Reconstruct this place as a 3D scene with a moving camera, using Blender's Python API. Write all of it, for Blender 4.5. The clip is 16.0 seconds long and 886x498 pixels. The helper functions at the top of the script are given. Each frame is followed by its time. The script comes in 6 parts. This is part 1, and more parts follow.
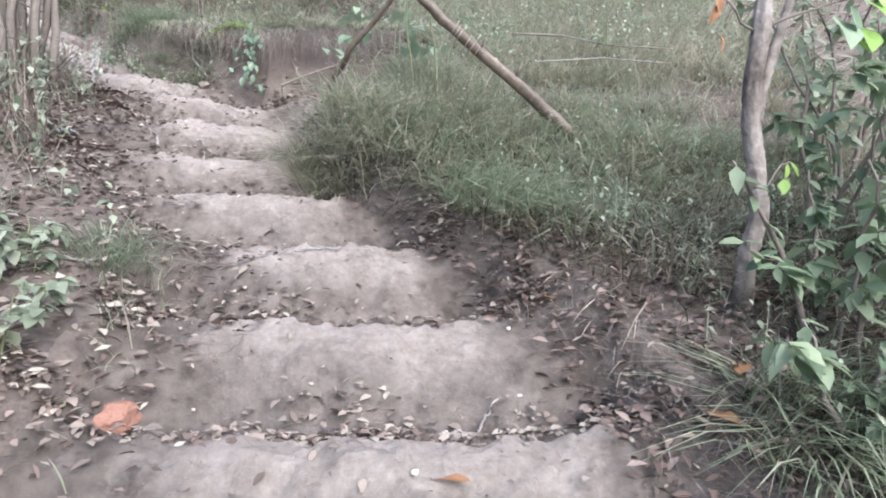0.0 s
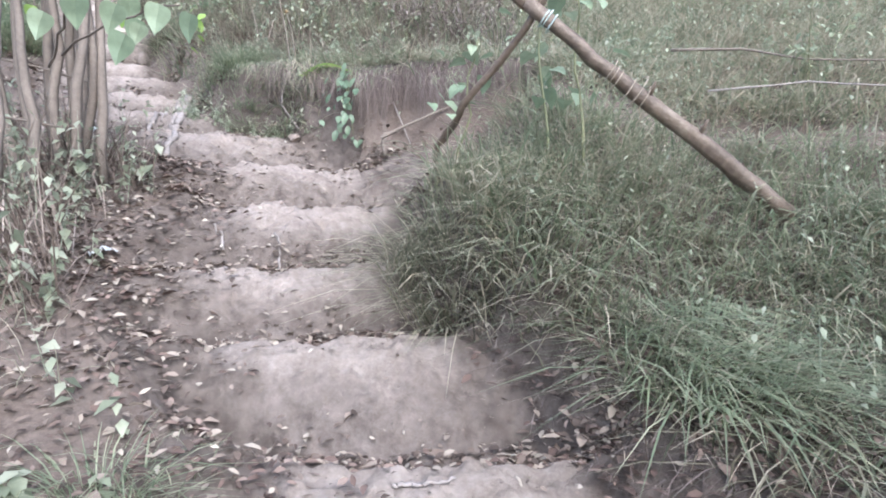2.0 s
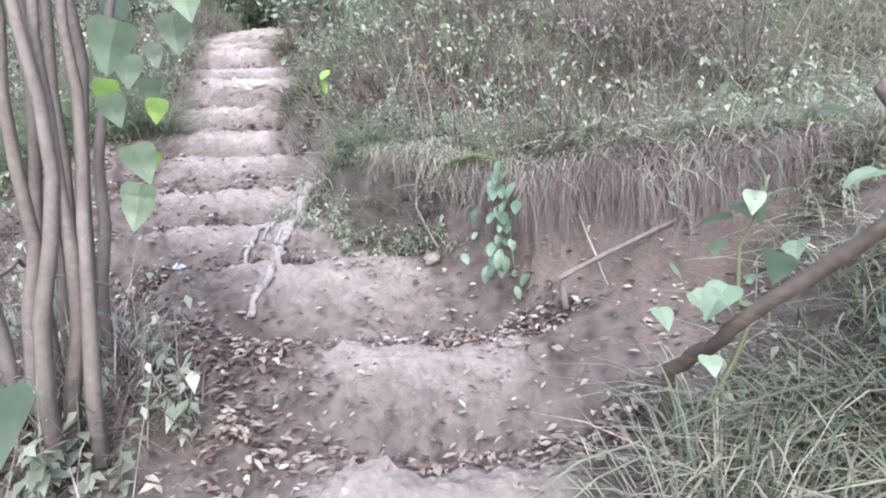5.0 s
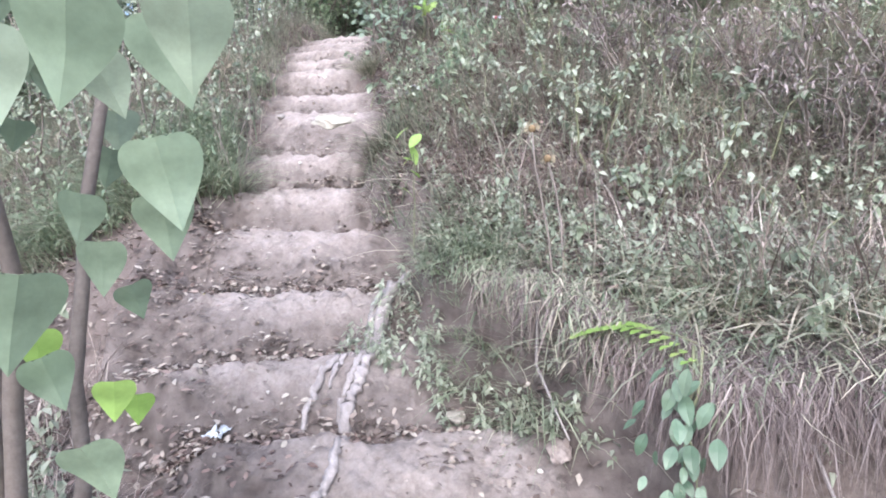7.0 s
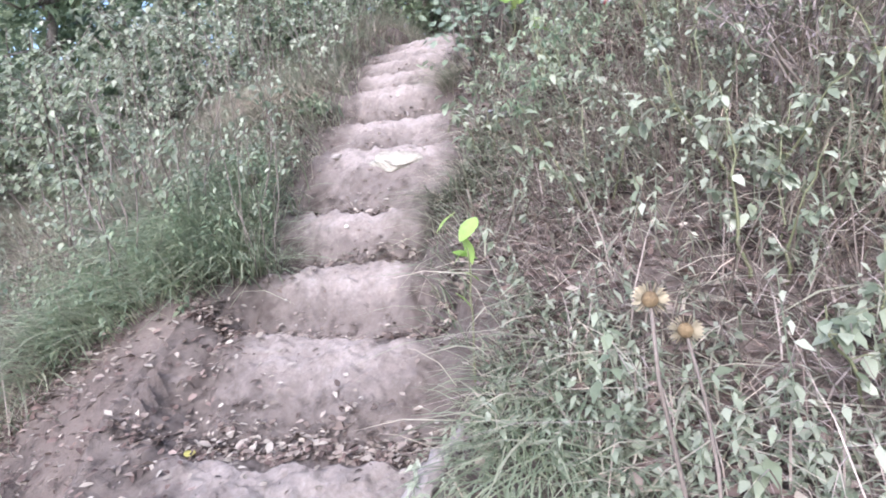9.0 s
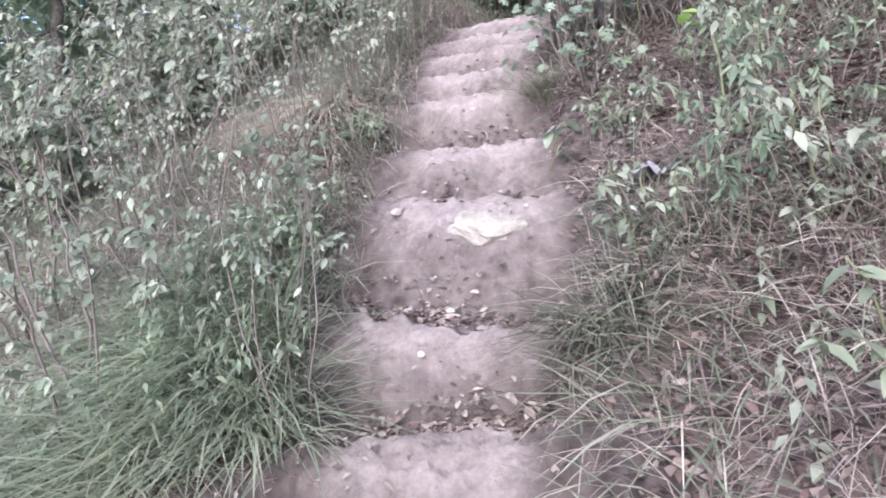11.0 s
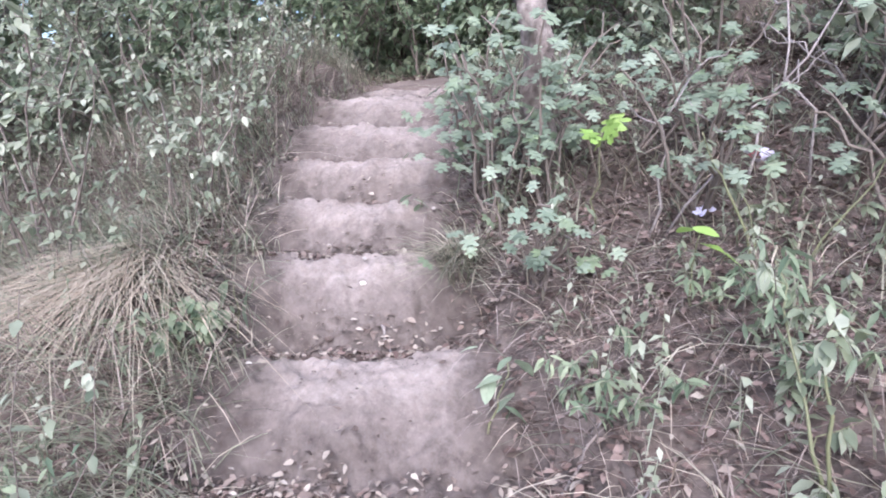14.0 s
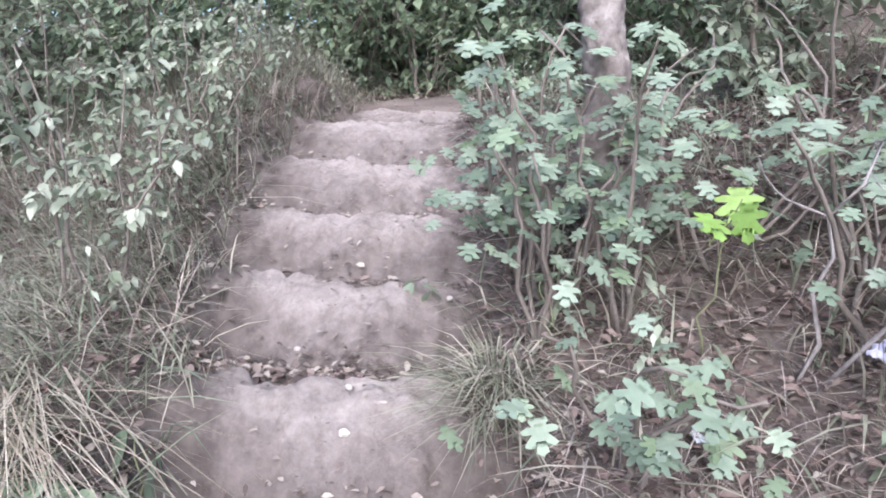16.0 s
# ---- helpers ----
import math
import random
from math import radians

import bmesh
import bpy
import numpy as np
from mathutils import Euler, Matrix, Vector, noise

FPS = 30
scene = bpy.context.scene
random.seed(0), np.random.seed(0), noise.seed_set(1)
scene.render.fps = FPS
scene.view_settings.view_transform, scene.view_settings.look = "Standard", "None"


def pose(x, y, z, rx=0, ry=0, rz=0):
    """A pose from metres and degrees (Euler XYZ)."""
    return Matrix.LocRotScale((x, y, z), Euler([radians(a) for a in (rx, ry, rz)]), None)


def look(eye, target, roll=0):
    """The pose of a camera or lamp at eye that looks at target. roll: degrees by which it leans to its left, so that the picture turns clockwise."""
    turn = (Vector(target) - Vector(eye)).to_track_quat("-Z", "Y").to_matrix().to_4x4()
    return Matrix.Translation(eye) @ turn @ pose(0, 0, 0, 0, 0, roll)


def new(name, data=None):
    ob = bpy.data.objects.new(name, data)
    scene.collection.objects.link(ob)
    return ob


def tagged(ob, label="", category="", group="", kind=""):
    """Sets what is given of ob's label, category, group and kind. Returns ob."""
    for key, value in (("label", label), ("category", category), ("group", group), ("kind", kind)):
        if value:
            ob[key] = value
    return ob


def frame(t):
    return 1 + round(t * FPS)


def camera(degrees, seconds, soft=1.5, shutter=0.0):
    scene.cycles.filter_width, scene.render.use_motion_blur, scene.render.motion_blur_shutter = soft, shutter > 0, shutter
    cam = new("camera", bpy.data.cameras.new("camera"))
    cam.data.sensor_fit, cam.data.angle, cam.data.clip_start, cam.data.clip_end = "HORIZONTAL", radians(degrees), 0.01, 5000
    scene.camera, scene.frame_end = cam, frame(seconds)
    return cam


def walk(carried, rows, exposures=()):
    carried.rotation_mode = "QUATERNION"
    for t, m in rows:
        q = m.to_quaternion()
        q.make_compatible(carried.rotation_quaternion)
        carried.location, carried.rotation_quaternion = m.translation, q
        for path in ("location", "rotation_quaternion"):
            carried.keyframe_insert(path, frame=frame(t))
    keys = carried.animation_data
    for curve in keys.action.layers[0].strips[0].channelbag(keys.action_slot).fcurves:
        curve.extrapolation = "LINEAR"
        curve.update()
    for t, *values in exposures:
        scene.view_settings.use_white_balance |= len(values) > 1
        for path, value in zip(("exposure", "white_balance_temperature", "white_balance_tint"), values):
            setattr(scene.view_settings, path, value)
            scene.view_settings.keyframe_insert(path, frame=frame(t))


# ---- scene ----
cam = camera(72.2, 16.0, soft=1.9)
PATH = [
    (0, (0.338, 0.024, 1.239), (0.249, 2.019, 1.125), 1.2),
    (0.5, (0.266, 0.23, 1.434), (0.164, 2.224, 1.31), 1.4),
    (1, (0.25, 0.483, 1.481), (0.092, 2.473, 1.347), 1.1),
    (1.5, (0.239, 0.702, 1.705), (-0.105, 2.665, 1.541), 0.1),
    (2, (0.149, 0.892, 1.723), (-0.305, 2.834, 1.572), 0.1),
    (2.5, (0.059, 1.059, 1.883), (-0.437, 2.99, 1.719), 1.7),
    (3, (0.026, 1.272, 1.896), (-0.524, 3.184, 1.697), 2.2),
    (3.5, (0.036, 1.501, 2.097), (-0.702, 3.347, 1.876), 0.4),
    (4, (-0.015, 1.651, 2.134), (-0.884, 3.44, 1.927), -0.9),
    (4.2, (-0.074, 1.757, 2.21), (-0.967, 3.535, 2.005), -1.1),
    (6.3, (-0.581, 2.65, 2.743), (-1.776, 4.232, 2.478), -3.8),
    (6.5, (-0.667, 2.718, 2.837), (-1.878, 4.287, 2.575), -3.1),
    (7, (-0.776, 2.782, 2.939), (-2.009, 4.332, 2.666), -1.9),
    (7.5, (-0.847, 2.982, 2.909), (-2.142, 4.481, 2.626), -1.9),
    (8, (-0.922, 3.257, 3.086), (-2.342, 4.633, 2.784), -4.3),
    (8.5, (-1.055, 3.433, 3.084), (-2.534, 4.75, 2.8), -5.0),
    (9, (-1.26, 3.668, 3.269), (-2.781, 4.931, 2.964), -5.5),
    (9.5, (-1.423, 3.8, 3.31), (-2.986, 5.01, 3.007), -5.9),
    (9.7, (-1.535, 3.896, 3.311), (-3.13, 5.067, 3.022), -6.0),
    (11.8, (-2.578, 4.286, 3.991), (-4.081, 5.514, 3.509), -2.8),
    (12, (-2.62, 4.322, 4.052), (-4.078, 5.609, 3.586), -2.3),
    (12.5, (-2.802, 4.397, 4.064), (-4.206, 5.747, 3.61), -2.1),
    (13, (-3.024, 4.488, 4.238), (-4.377, 5.89, 3.782), -1.4),
    (13.5, (-3.127, 4.609, 4.238), (-4.409, 6.083, 3.809), -0.1),
    (14, (-3.243, 4.87, 4.298), (-4.488, 6.384, 3.904), 0.0),
    (14.5, (-3.329, 4.995, 4.342), (-4.572, 6.519, 3.98), 0.2),
    (15, (-3.572, 5.186, 4.416), (-4.805, 6.721, 4.064), 1.3),
    (15.5, (-3.699, 5.273, 4.482), (-4.908, 6.828, 4.134), 2.4),
    (16, (-3.87, 5.442, 4.436), (-5.075, 6.997, 4.074), 2.6),
]
walk(cam, [(t, look(eye, target, roll)) for t, eye, target, roll in PATH], [(0.0, 1.43, 6050, 6), (4.0, 1.5, 5850, 10), (8.0, 1.56, 5900, 13), (12.5, 1.38, 5870, 21), (16.0, 1.44, 5830, 13)])

# ---- world, sun, exposure ----
world = bpy.data.worlds.new("world")
scene.world = world
world.use_nodes = True
wn = world.node_tree
sky = wn.nodes.new("ShaderNodeTexSky")
sky.sky_type, sky.sun_disc = "NISHITA", False
sky.sun_elevation, sky.sun_rotation = radians(44), radians(147)
sky.air_density, sky.dust_density = 1.0, 3.0
wn.links.new(sky.outputs[0], wn.nodes["Background"].inputs[0])
wn.nodes["Background"].inputs[1].default_value = 0.15
sun = new("sun", bpy.data.lights.new("sun", "SUN"))
sun.data.energy, sun.data.angle, sun.data.color = 2.1, radians(70), (1.0, 0.97, 0.96)
sun.matrix_world = look((0, 0, 0), (-0.54, 0.84, -0.97))

rng = np.random.default_rng(7)


# ---- materials ----
def material(name, colours, rough=0.8, scale=30.0, bump=0.3, spread=0.12, islands=False, through_light=0.0, fine=None, gloss=0.5, objects=False):
    """A procedural surface: a ramp of base colours driven by noise at two scales, or by a random value for each piece."""
    m = bpy.data.materials.new(name)
    m.use_nodes = True
    t, ln = m.node_tree, m.node_tree.links.new
    bsdf = t.nodes["Principled BSDF"]
    co = t.nodes.new("ShaderNodeTexCoord")
    n1, n2 = t.nodes.new("ShaderNodeTexNoise"), t.nodes.new("ShaderNodeTexNoise")
    n1.inputs["Scale"].default_value, n1.inputs["Detail"].default_value = scale * 0.12, 6
    n2.inputs["Scale"].default_value, n2.inputs["Detail"].default_value = (fine or scale), 8
    n2.inputs["Roughness"].default_value = 0.7
    geo = t.nodes.new("ShaderNodeNewGeometry")
    for n in (n1, n2):
        ln(geo.outputs["Position"], n.inputs["Vector"])
    mix = t.nodes.new("ShaderNodeMath")
    mix.operation = "MULTIPLY_ADD"
    mix.inputs[1].default_value = 0.5
    ln(n2.outputs["Fac"], mix.inputs[0])
    half = t.nodes.new("ShaderNodeMath")
    half.operation = "MULTIPLY"
    half.inputs[1].default_value = 0.5
    ln(n1.outputs["Fac"], half.inputs[0])
    ln(half.outputs[0], mix.inputs[2])
    ramp = t.nodes.new("ShaderNodeValToRGB")
    el = ramp.color_ramp.elements
    low, high = (0.02, 0.98) if (islands or objects) else (0.5 - spread * 1.6, 0.5 + spread * 1.6)
    for i, c in enumerate(colours):
        at = low + (high - low) * i / max(1, len(colours) - 1)
        e = el[i] if i < 2 else el.new(at)
        e.position, e.color = at, (*c, 1)
    if islands or objects:
        if objects:
            src = t.nodes.new("ShaderNodeObjectInfo").outputs["Random"]
        else:
            src = geo.outputs["Random Per Island"]
        ln(src, ramp.inputs[0])
        hsv = t.nodes.new("ShaderNodeHueSaturation")
        rng_ = t.nodes.new("ShaderNodeMapRange")
        rng_.inputs["From Min"].default_value, rng_.inputs["From Max"].default_value = 0.3, 0.7
        rng_.inputs["To Min"].default_value, rng_.inputs["To Max"].default_value = 0.72, 1.28
        ln(mix.outputs[0], rng_.inputs["Value"])
        ln(rng_.outputs[0], hsv.inputs["Value"])
        ln(ramp.outputs[0], hsv.inputs["Color"])
        colour = hsv.outputs[0]
    else:
        ln(mix.outputs[0], ramp.inputs[0])
        colour = ramp.outputs[0]
    ln(colour, bsdf.inputs["Base Color"])
    bsdf.inputs["Roughness"].default_value = rough
    bsdf.inputs["Specular IOR Level"].default_value = gloss
    if bump:
        b = t.nodes.new("ShaderNodeBump")
        b.inputs["Strength"].default_value, b.inputs["Distance"].default_value = bump, 0.012
        ln(n2.outputs["Fac"], b.inputs["Height"])
        ln(b.outputs[0], bsdf.inputs["Normal"])
    if through_light:
        tr = t.nodes.new("ShaderNodeBsdfTranslucent")
        ms = t.nodes.new("ShaderNodeMixShader")
        ms.inputs[0].default_value = through_light
        ln(colour, tr.inputs[0])
        ln(bsdf.outputs[0], ms.inputs[1])
        ln(tr.outputs[0], ms.inputs[2])
        ln(ms.outputs[0], t.nodes["Material Output"].inputs["Surface"])
    return m


CLAY = material("clay", [(0.15, 0.123, 0.11), (0.25, 0.208, 0.19), (0.32, 0.272, 0.255), (0.4, 0.355, 0.338)], 0.95, 26, 0.5, 0.11, fine=55, gloss=0.2)
SOIL = material("soil", [(0.066, 0.052, 0.046), (0.115, 0.092, 0.083), (0.168, 0.138, 0.125), (0.24, 0.203, 0.186)], 0.95, 30, 0.8, 0.13, fine=70, gloss=0.2)
# dark brown leaves; also stands in for shade under plants and step lips
DARK_LITTER = material("dark_leaf", [(0.05, 0.034, 0.03), (0.095, 0.063, 0.055), (0.145, 0.1, 0.088), (0.25, 0.19, 0.168)], 0.85, 60, 0.2, islands=True)
LITTER = material("dry_leaf", [(0.06, 0.043, 0.037), (0.11, 0.082, 0.071), (0.17, 0.132, 0.114), (0.24, 0.193, 0.168), (0.31, 0.265, 0.228), (0.4, 0.356, 0.308)], 0.75, 60, 0.2, islands=True, through_light=0.1)
PALE_LITTER = material("pale_leaf", [(0.2, 0.168, 0.142), (0.28, 0.245, 0.21), (0.38, 0.345, 0.305)], 0.7, 60, 0.2, islands=True, through_light=0.1)


def worn_clay():
    """Clay trodden pale along the walked middle, dark loose soil to the sides, broken up by noise."""
    m = material("worn_clay", [(0.15, 0.127, 0.117), (0.265, 0.226, 0.211), (0.37, 0.322, 0.305), (0.5, 0.445, 0.428)], 0.97, 70, 0.55, 0.15, fine=48, gloss=0.12)
    t, ln = m.node_tree, m.node_tree.links.new
    bsdf = t.nodes["Principled BSDF"]
    pale = bsdf.inputs["Base Color"].links[0].from_socket
    # mask: wear across the path plus sky light painted on upper faces
    wear_and_lip_light = t.nodes.new("ShaderNodeAttribute")
    wear_and_lip_light.attribute_name = "wear_and_lip_light"
    geo = t.nodes.new("ShaderNodeNewGeometry")
    n = t.nodes.new("ShaderNodeTexNoise")
    n.inputs["Scale"].default_value, n.inputs["Detail"].default_value, n.inputs["Roughness"].default_value = 19.0, 10, 0.8
    ln(geo.outputs["Position"], n.inputs["Vector"])
    add = t.nodes.new("ShaderNodeMath")
    add.operation = "ADD"
    ln(wear_and_lip_light.outputs["Fac"], add.inputs[0])
    ln(n.outputs["Fac"], add.inputs[1])
    edge = t.nodes.new("ShaderNodeMapRange")
    edge.inputs["From Min"].default_value, edge.inputs["From Max"].default_value = 0.64, 1.12
    ln(add.outputs[0], edge.inputs["Value"])
    dark = t.nodes.new("ShaderNodeValToRGB")
    e = dark.color_ramp.elements
    e[0].position, e[0].color = 0.3, (0.1, 0.082, 0.075, 1)
    e[1].position, e[1].color = 0.75, (0.235, 0.2, 0.187, 1)
    n2 = t.nodes.new("ShaderNodeTexNoise")
    n2.inputs["Scale"].default_value, n2.inputs["Detail"].default_value = 13.0, 9
    ln(geo.outputs["Position"], n2.inputs["Vector"])
    ln(n2.outputs["Fac"], dark.inputs[0])
    mix = t.nodes.new("ShaderNodeMixRGB")
    ln(edge.outputs[0], mix.inputs[0])
    ln(dark.outputs[0], mix.inputs[1])
    ln(pale, mix.inputs[2])
    ln(mix.outputs[0], bsdf.inputs["Base Color"])
    # coarse crumbs on top of the fine grain
    crumb = t.nodes.new("ShaderNodeTexNoise")
    crumb.inputs["Scale"].default_value, crumb.inputs["Detail"].default_value, crumb.inputs["Roughness"].default_value = 26.0, 10, 0.78
    ln(geo.outputs["Position"], crumb.inputs["Vector"])
    b2 = t.nodes.new("ShaderNodeBump")
    b2.inputs["Strength"].default_value, b2.inputs["Distance"].default_value = 1.0, 0.02
    ln(crumb.outputs["Fac"], b2.inputs["Height"])
    first = bsdf.inputs["Normal"].links[0].from_node
    ln(b2.outputs[0], first.inputs["Normal"])
    return m


WORN_CLAY = worn_clay()
GRASS = material("grass_blade", [(0.17, 0.19, 0.135), (0.24, 0.255, 0.185), (0.31, 0.318, 0.24), (0.4, 0.388, 0.305), (0.49, 0.455, 0.37), (0.6, 0.545, 0.455)], 0.55, 20, 0, islands=True, through_light=0.45)
GREEN_GRASS = material("green_grass", [(0.17, 0.215, 0.145), (0.225, 0.275, 0.185), (0.28, 0.33, 0.23), (0.35, 0.385, 0.275), (0.44, 0.45, 0.34)], 0.5, 20, 0, islands=True, through_light=0.45)
STRAW = material("straw", [(0.26, 0.21, 0.17), (0.38, 0.315, 0.26), (0.5, 0.425, 0.35), (0.6, 0.53, 0.43)], 0.7, 20, 0, islands=True, through_light=0.15)
GOLD_STRAW = material("golden_straw", [(0.28, 0.235, 0.18), (0.4, 0.34, 0.27), (0.52, 0.46, 0.38)], 0.7, 20, 0, islands=True, through_light=0.15)
DEAD = material("dead_stems", [(0.13, 0.1, 0.09), (0.21, 0.17, 0.15), (0.3, 0.25, 0.225), (0.42, 0.36, 0.33)], 0.8, 20, 0, islands=True)
ROOTLET = material("rootlets", [(0.06, 0.045, 0.042), (0.105, 0.081, 0.078), (0.16, 0.129, 0.125), (0.26, 0.22, 0.215)], 0.85, 20, 0, islands=True)
WEED = material("weed_leaf", [(0.18, 0.215, 0.15), (0.235, 0.275, 0.19), (0.305, 0.345, 0.25), (0.42, 0.455, 0.36)], 0.38, 25, 0.1, islands=True, through_light=0.45)
PALE_WEED = material("pale_weed_leaf", [(0.22, 0.255, 0.185), (0.315, 0.35, 0.265), (0.45, 0.475, 0.385)], 0.35, 25, 0.1, islands=True, through_light=0.45)
MID_WEED = material("mid_weed_leaf", [(0.12, 0.15, 0.1), (0.18, 0.215, 0.15), (0.27, 0.305, 0.225), (0.42, 0.45, 0.36)], 0.4, 25, 0.1, islands=True, through_light=0.35)
DARK_LEAF = material("shrub_leaf", [(0.13, 0.185, 0.12), (0.19, 0.245, 0.16), (0.25, 0.31, 0.205), (0.33, 0.39, 0.26)], 0.45, 25, 0.1, islands=True, through_light=0.45)
# dark green blades, darkened further to paint the shade inside dense growth
SHADED_GRASS = material("shaded_green_grass", [(0.055, 0.062, 0.042), (0.09, 0.1, 0.067), (0.135, 0.14, 0.095), (0.195, 0.19, 0.14), (0.3, 0.275, 0.21)], 0.5, 20, 0, islands=True, through_light=0.35)
BIG_LEAF = material("broad_leaf", [(0.19, 0.255, 0.175), (0.24, 0.31, 0.215), (0.31, 0.375, 0.275)], 0.45, 40, 0.15, objects=True, through_light=0.3)
MAPLE = material("maple_leaf", [(0.16, 0.21, 0.15), (0.21, 0.265, 0.195), (0.265, 0.32, 0.245), (0.19, 0.25, 0.15)], 0.4, 40, 0.15, objects=True, through_light=0.3)
LIME = material("lime_leaf", [(0.26, 0.42, 0.1), (0.32, 0.48, 0.14), (0.42, 0.52, 0.18)], 0.4, 40, 0.1, objects=True, through_light=0.4)
BARK = material("bark", [(0.08, 0.065, 0.06), (0.16, 0.135, 0.126), (0.25, 0.218, 0.206), (0.37, 0.332, 0.32)], 0.9, 40, 1.0, 0.08, fine=24)
STEM = material("woody_stem", [(0.09, 0.075, 0.066), (0.155, 0.13, 0.115), (0.24, 0.205, 0.185)], 0.85, 60, 0.4, 0.14)
GREEN_STEM = material("green_stem", [(0.12, 0.14, 0.07), (0.2, 0.2, 0.12)], 0.6, 60, 0.2, 0.14)
LOGWOOD = material("weathered_log", [(0.04, 0.029, 0.025), (0.085, 0.062, 0.051), (0.16, 0.124, 0.102), (0.28, 0.236, 0.2)], 0.45, 22, 0.7, 0.13, fine=30)
ROOT = material("bleached_root", [(0.14, 0.12, 0.115), (0.26, 0.232, 0.228), (0.42, 0.385, 0.38)], 0.85, 60, 0.5, 0.14)
STONE = material("white_stone", [(0.15, 0.13, 0.11), (0.26, 0.235, 0.2), (0.36, 0.34, 0.295), (0.47, 0.455, 0.41)], 0.9, 90, 1.0, 0.12, fine=50)
PEBBLE = material("pebble", [(0.3, 0.27, 0.25), (0.45, 0.41, 0.38), (0.62, 0.58, 0.54)], 0.85, 40, 0.4, objects=True)
BRICK = material("red_brick", [(0.15, 0.075, 0.058), (0.22, 0.108, 0.082), (0.3, 0.165, 0.128)], 0.9, 60, 0.5, 0.14)
FOIL = material("grey_film", [(0.09, 0.085, 0.09), (0.22, 0.21, 0.225), (0.4, 0.395, 0.41)], 0.35, 40, 0.4, 0.14)
WHITE_FILM = material("white_film", [(0.4, 0.43, 0.46), (0.55, 0.58, 0.62)], 0.4, 60, 0.3, 0.1)
LILAC = material("lilac_film", [(0.5, 0.48, 0.66), (0.66, 0.65, 0.8)], 0.45, 60, 0.2, 0.1)
PINK = material("pink_print", [(0.5, 0.1, 0.15), (0.6, 0.17, 0.22)], 0.45, 60, 0.1, 0.1)
YELLOW = material("yellow_leaf", [(0.5, 0.45, 0.12), (0.62, 0.56, 0.2)], 0.6, 60, 0.1, 0.1, through_light=0.2)
ORANGE = material("orange_leaf", [(0.25, 0.12, 0.06), (0.36, 0.19, 0.1)], 0.65, 60, 0.1, 0.1, through_light=0.2)
PETAL = material("dry_petal", [(0.36, 0.31, 0.22), (0.48, 0.42, 0.31)], 0.6, 60, 0.1, 0.1, through_light=0.2)
SEEDHEAD = material("seed_head", [(0.16, 0.11, 0.06), (0.28, 0.2, 0.11)], 0.9, 200, 0.8, 0.12)
CORD = material("cord", [(0.26, 0.22, 0.18), (0.4, 0.35, 0.3)], 0.85, 120, 0.4, 0.12)
BLUE_CORD = material("pale_blue_cord", [(0.3, 0.38, 0.4), (0.42, 0.5, 0.5)], 0.7, 120, 0.4, 0.12)


# ---- mesh helpers ----
def mesh_np(name, verts, quads, tris, mat, smooth=True):
    """One mesh data from arrays of vertices, quads and triangles."""
    me = bpy.data.meshes.new(name)
    verts = np.asarray(verts, np.float32).reshape(-1, 3)
    quads = np.asarray(quads, np.int32).reshape(-1, 4)
    tris = np.asarray(tris, np.int32).reshape(-1, 3)
    me.vertices.add(len(verts))
    me.vertices.foreach_set("co", verts.ravel())
    loops = np.concatenate([quads.ravel(), tris.ravel()])
    me.loops.add(len(loops))
    me.loops.foreach_set("vertex_index", loops)
    n = len(quads) + len(tris)
    me.polygons.add(n)
    starts = np.concatenate([np.arange(len(quads)) * 4, len(quads) * 4 + np.arange(len(tris)) * 3])
    me.polygons.foreach_set("loop_start", starts.astype(np.int32))
    me.polygons.foreach_set("use_smooth", np.full(n, smooth))
    me.materials.append(mat)
    me.update(calc_edges=True)
    return me


def part(name, data, parent, label=""):
    ob = new(name, data)
    ob.parent = parent
    if label:
        ob["label"] = label
    return ob


def thing(name, label, category, at=(0, 0, 0), group="", kind=""):
    ob = new(name)
    ob.location = at
    ob.empty_display_size = 0.05
    return tagged(ob, label, category, group, kind)


def join_np(pieces):
    """Several (verts, quads, tris) as one."""
    v, q, t, n = [], [], [], 0
    for a, b, c in pieces:
        v.append(a), q.append(np.asarray(b, int).reshape(-1, 4) + n), t.append(np.asarray(c, int).reshape(-1, 3) + n)
        n += len(a)
    return np.concatenate(v), np.concatenate(q), np.concatenate(t)


LATTICES = [np.random.default_rng(s).random((256, 256)) for s in range(8)]


def vnoise(x, y, scale, seed=0):
    """Smooth value noise, -1 to 1."""
    g = LATTICES[seed % 8]
    x, y = np.asarray(x, float) * scale + 91.3, np.asarray(y, float) * scale + 57.7
    i, j = np.floor(x).astype(int), np.floor(y).astype(int)
    u, v = x - i, y - j
    u, v = u * u * (3 - 2 * u), v * v * (3 - 2 * v)
    a, b, c, d = g[i % 256, j % 256], g[(i + 1) % 256, j % 256], g[i % 256, (j + 1) % 256], g[(i + 1) % 256, (j + 1) % 256]
    return 2 * (a * (1 - u) * (1 - v) + b * u * (1 - v) + c * (1 - u) * v + d * u * v) - 1


def smooth(a, b, x):
    t = np.clip((np.asarray(x, float) - a) / (b - a), 0, 1)
    return t * t * (3 - 2 * t)


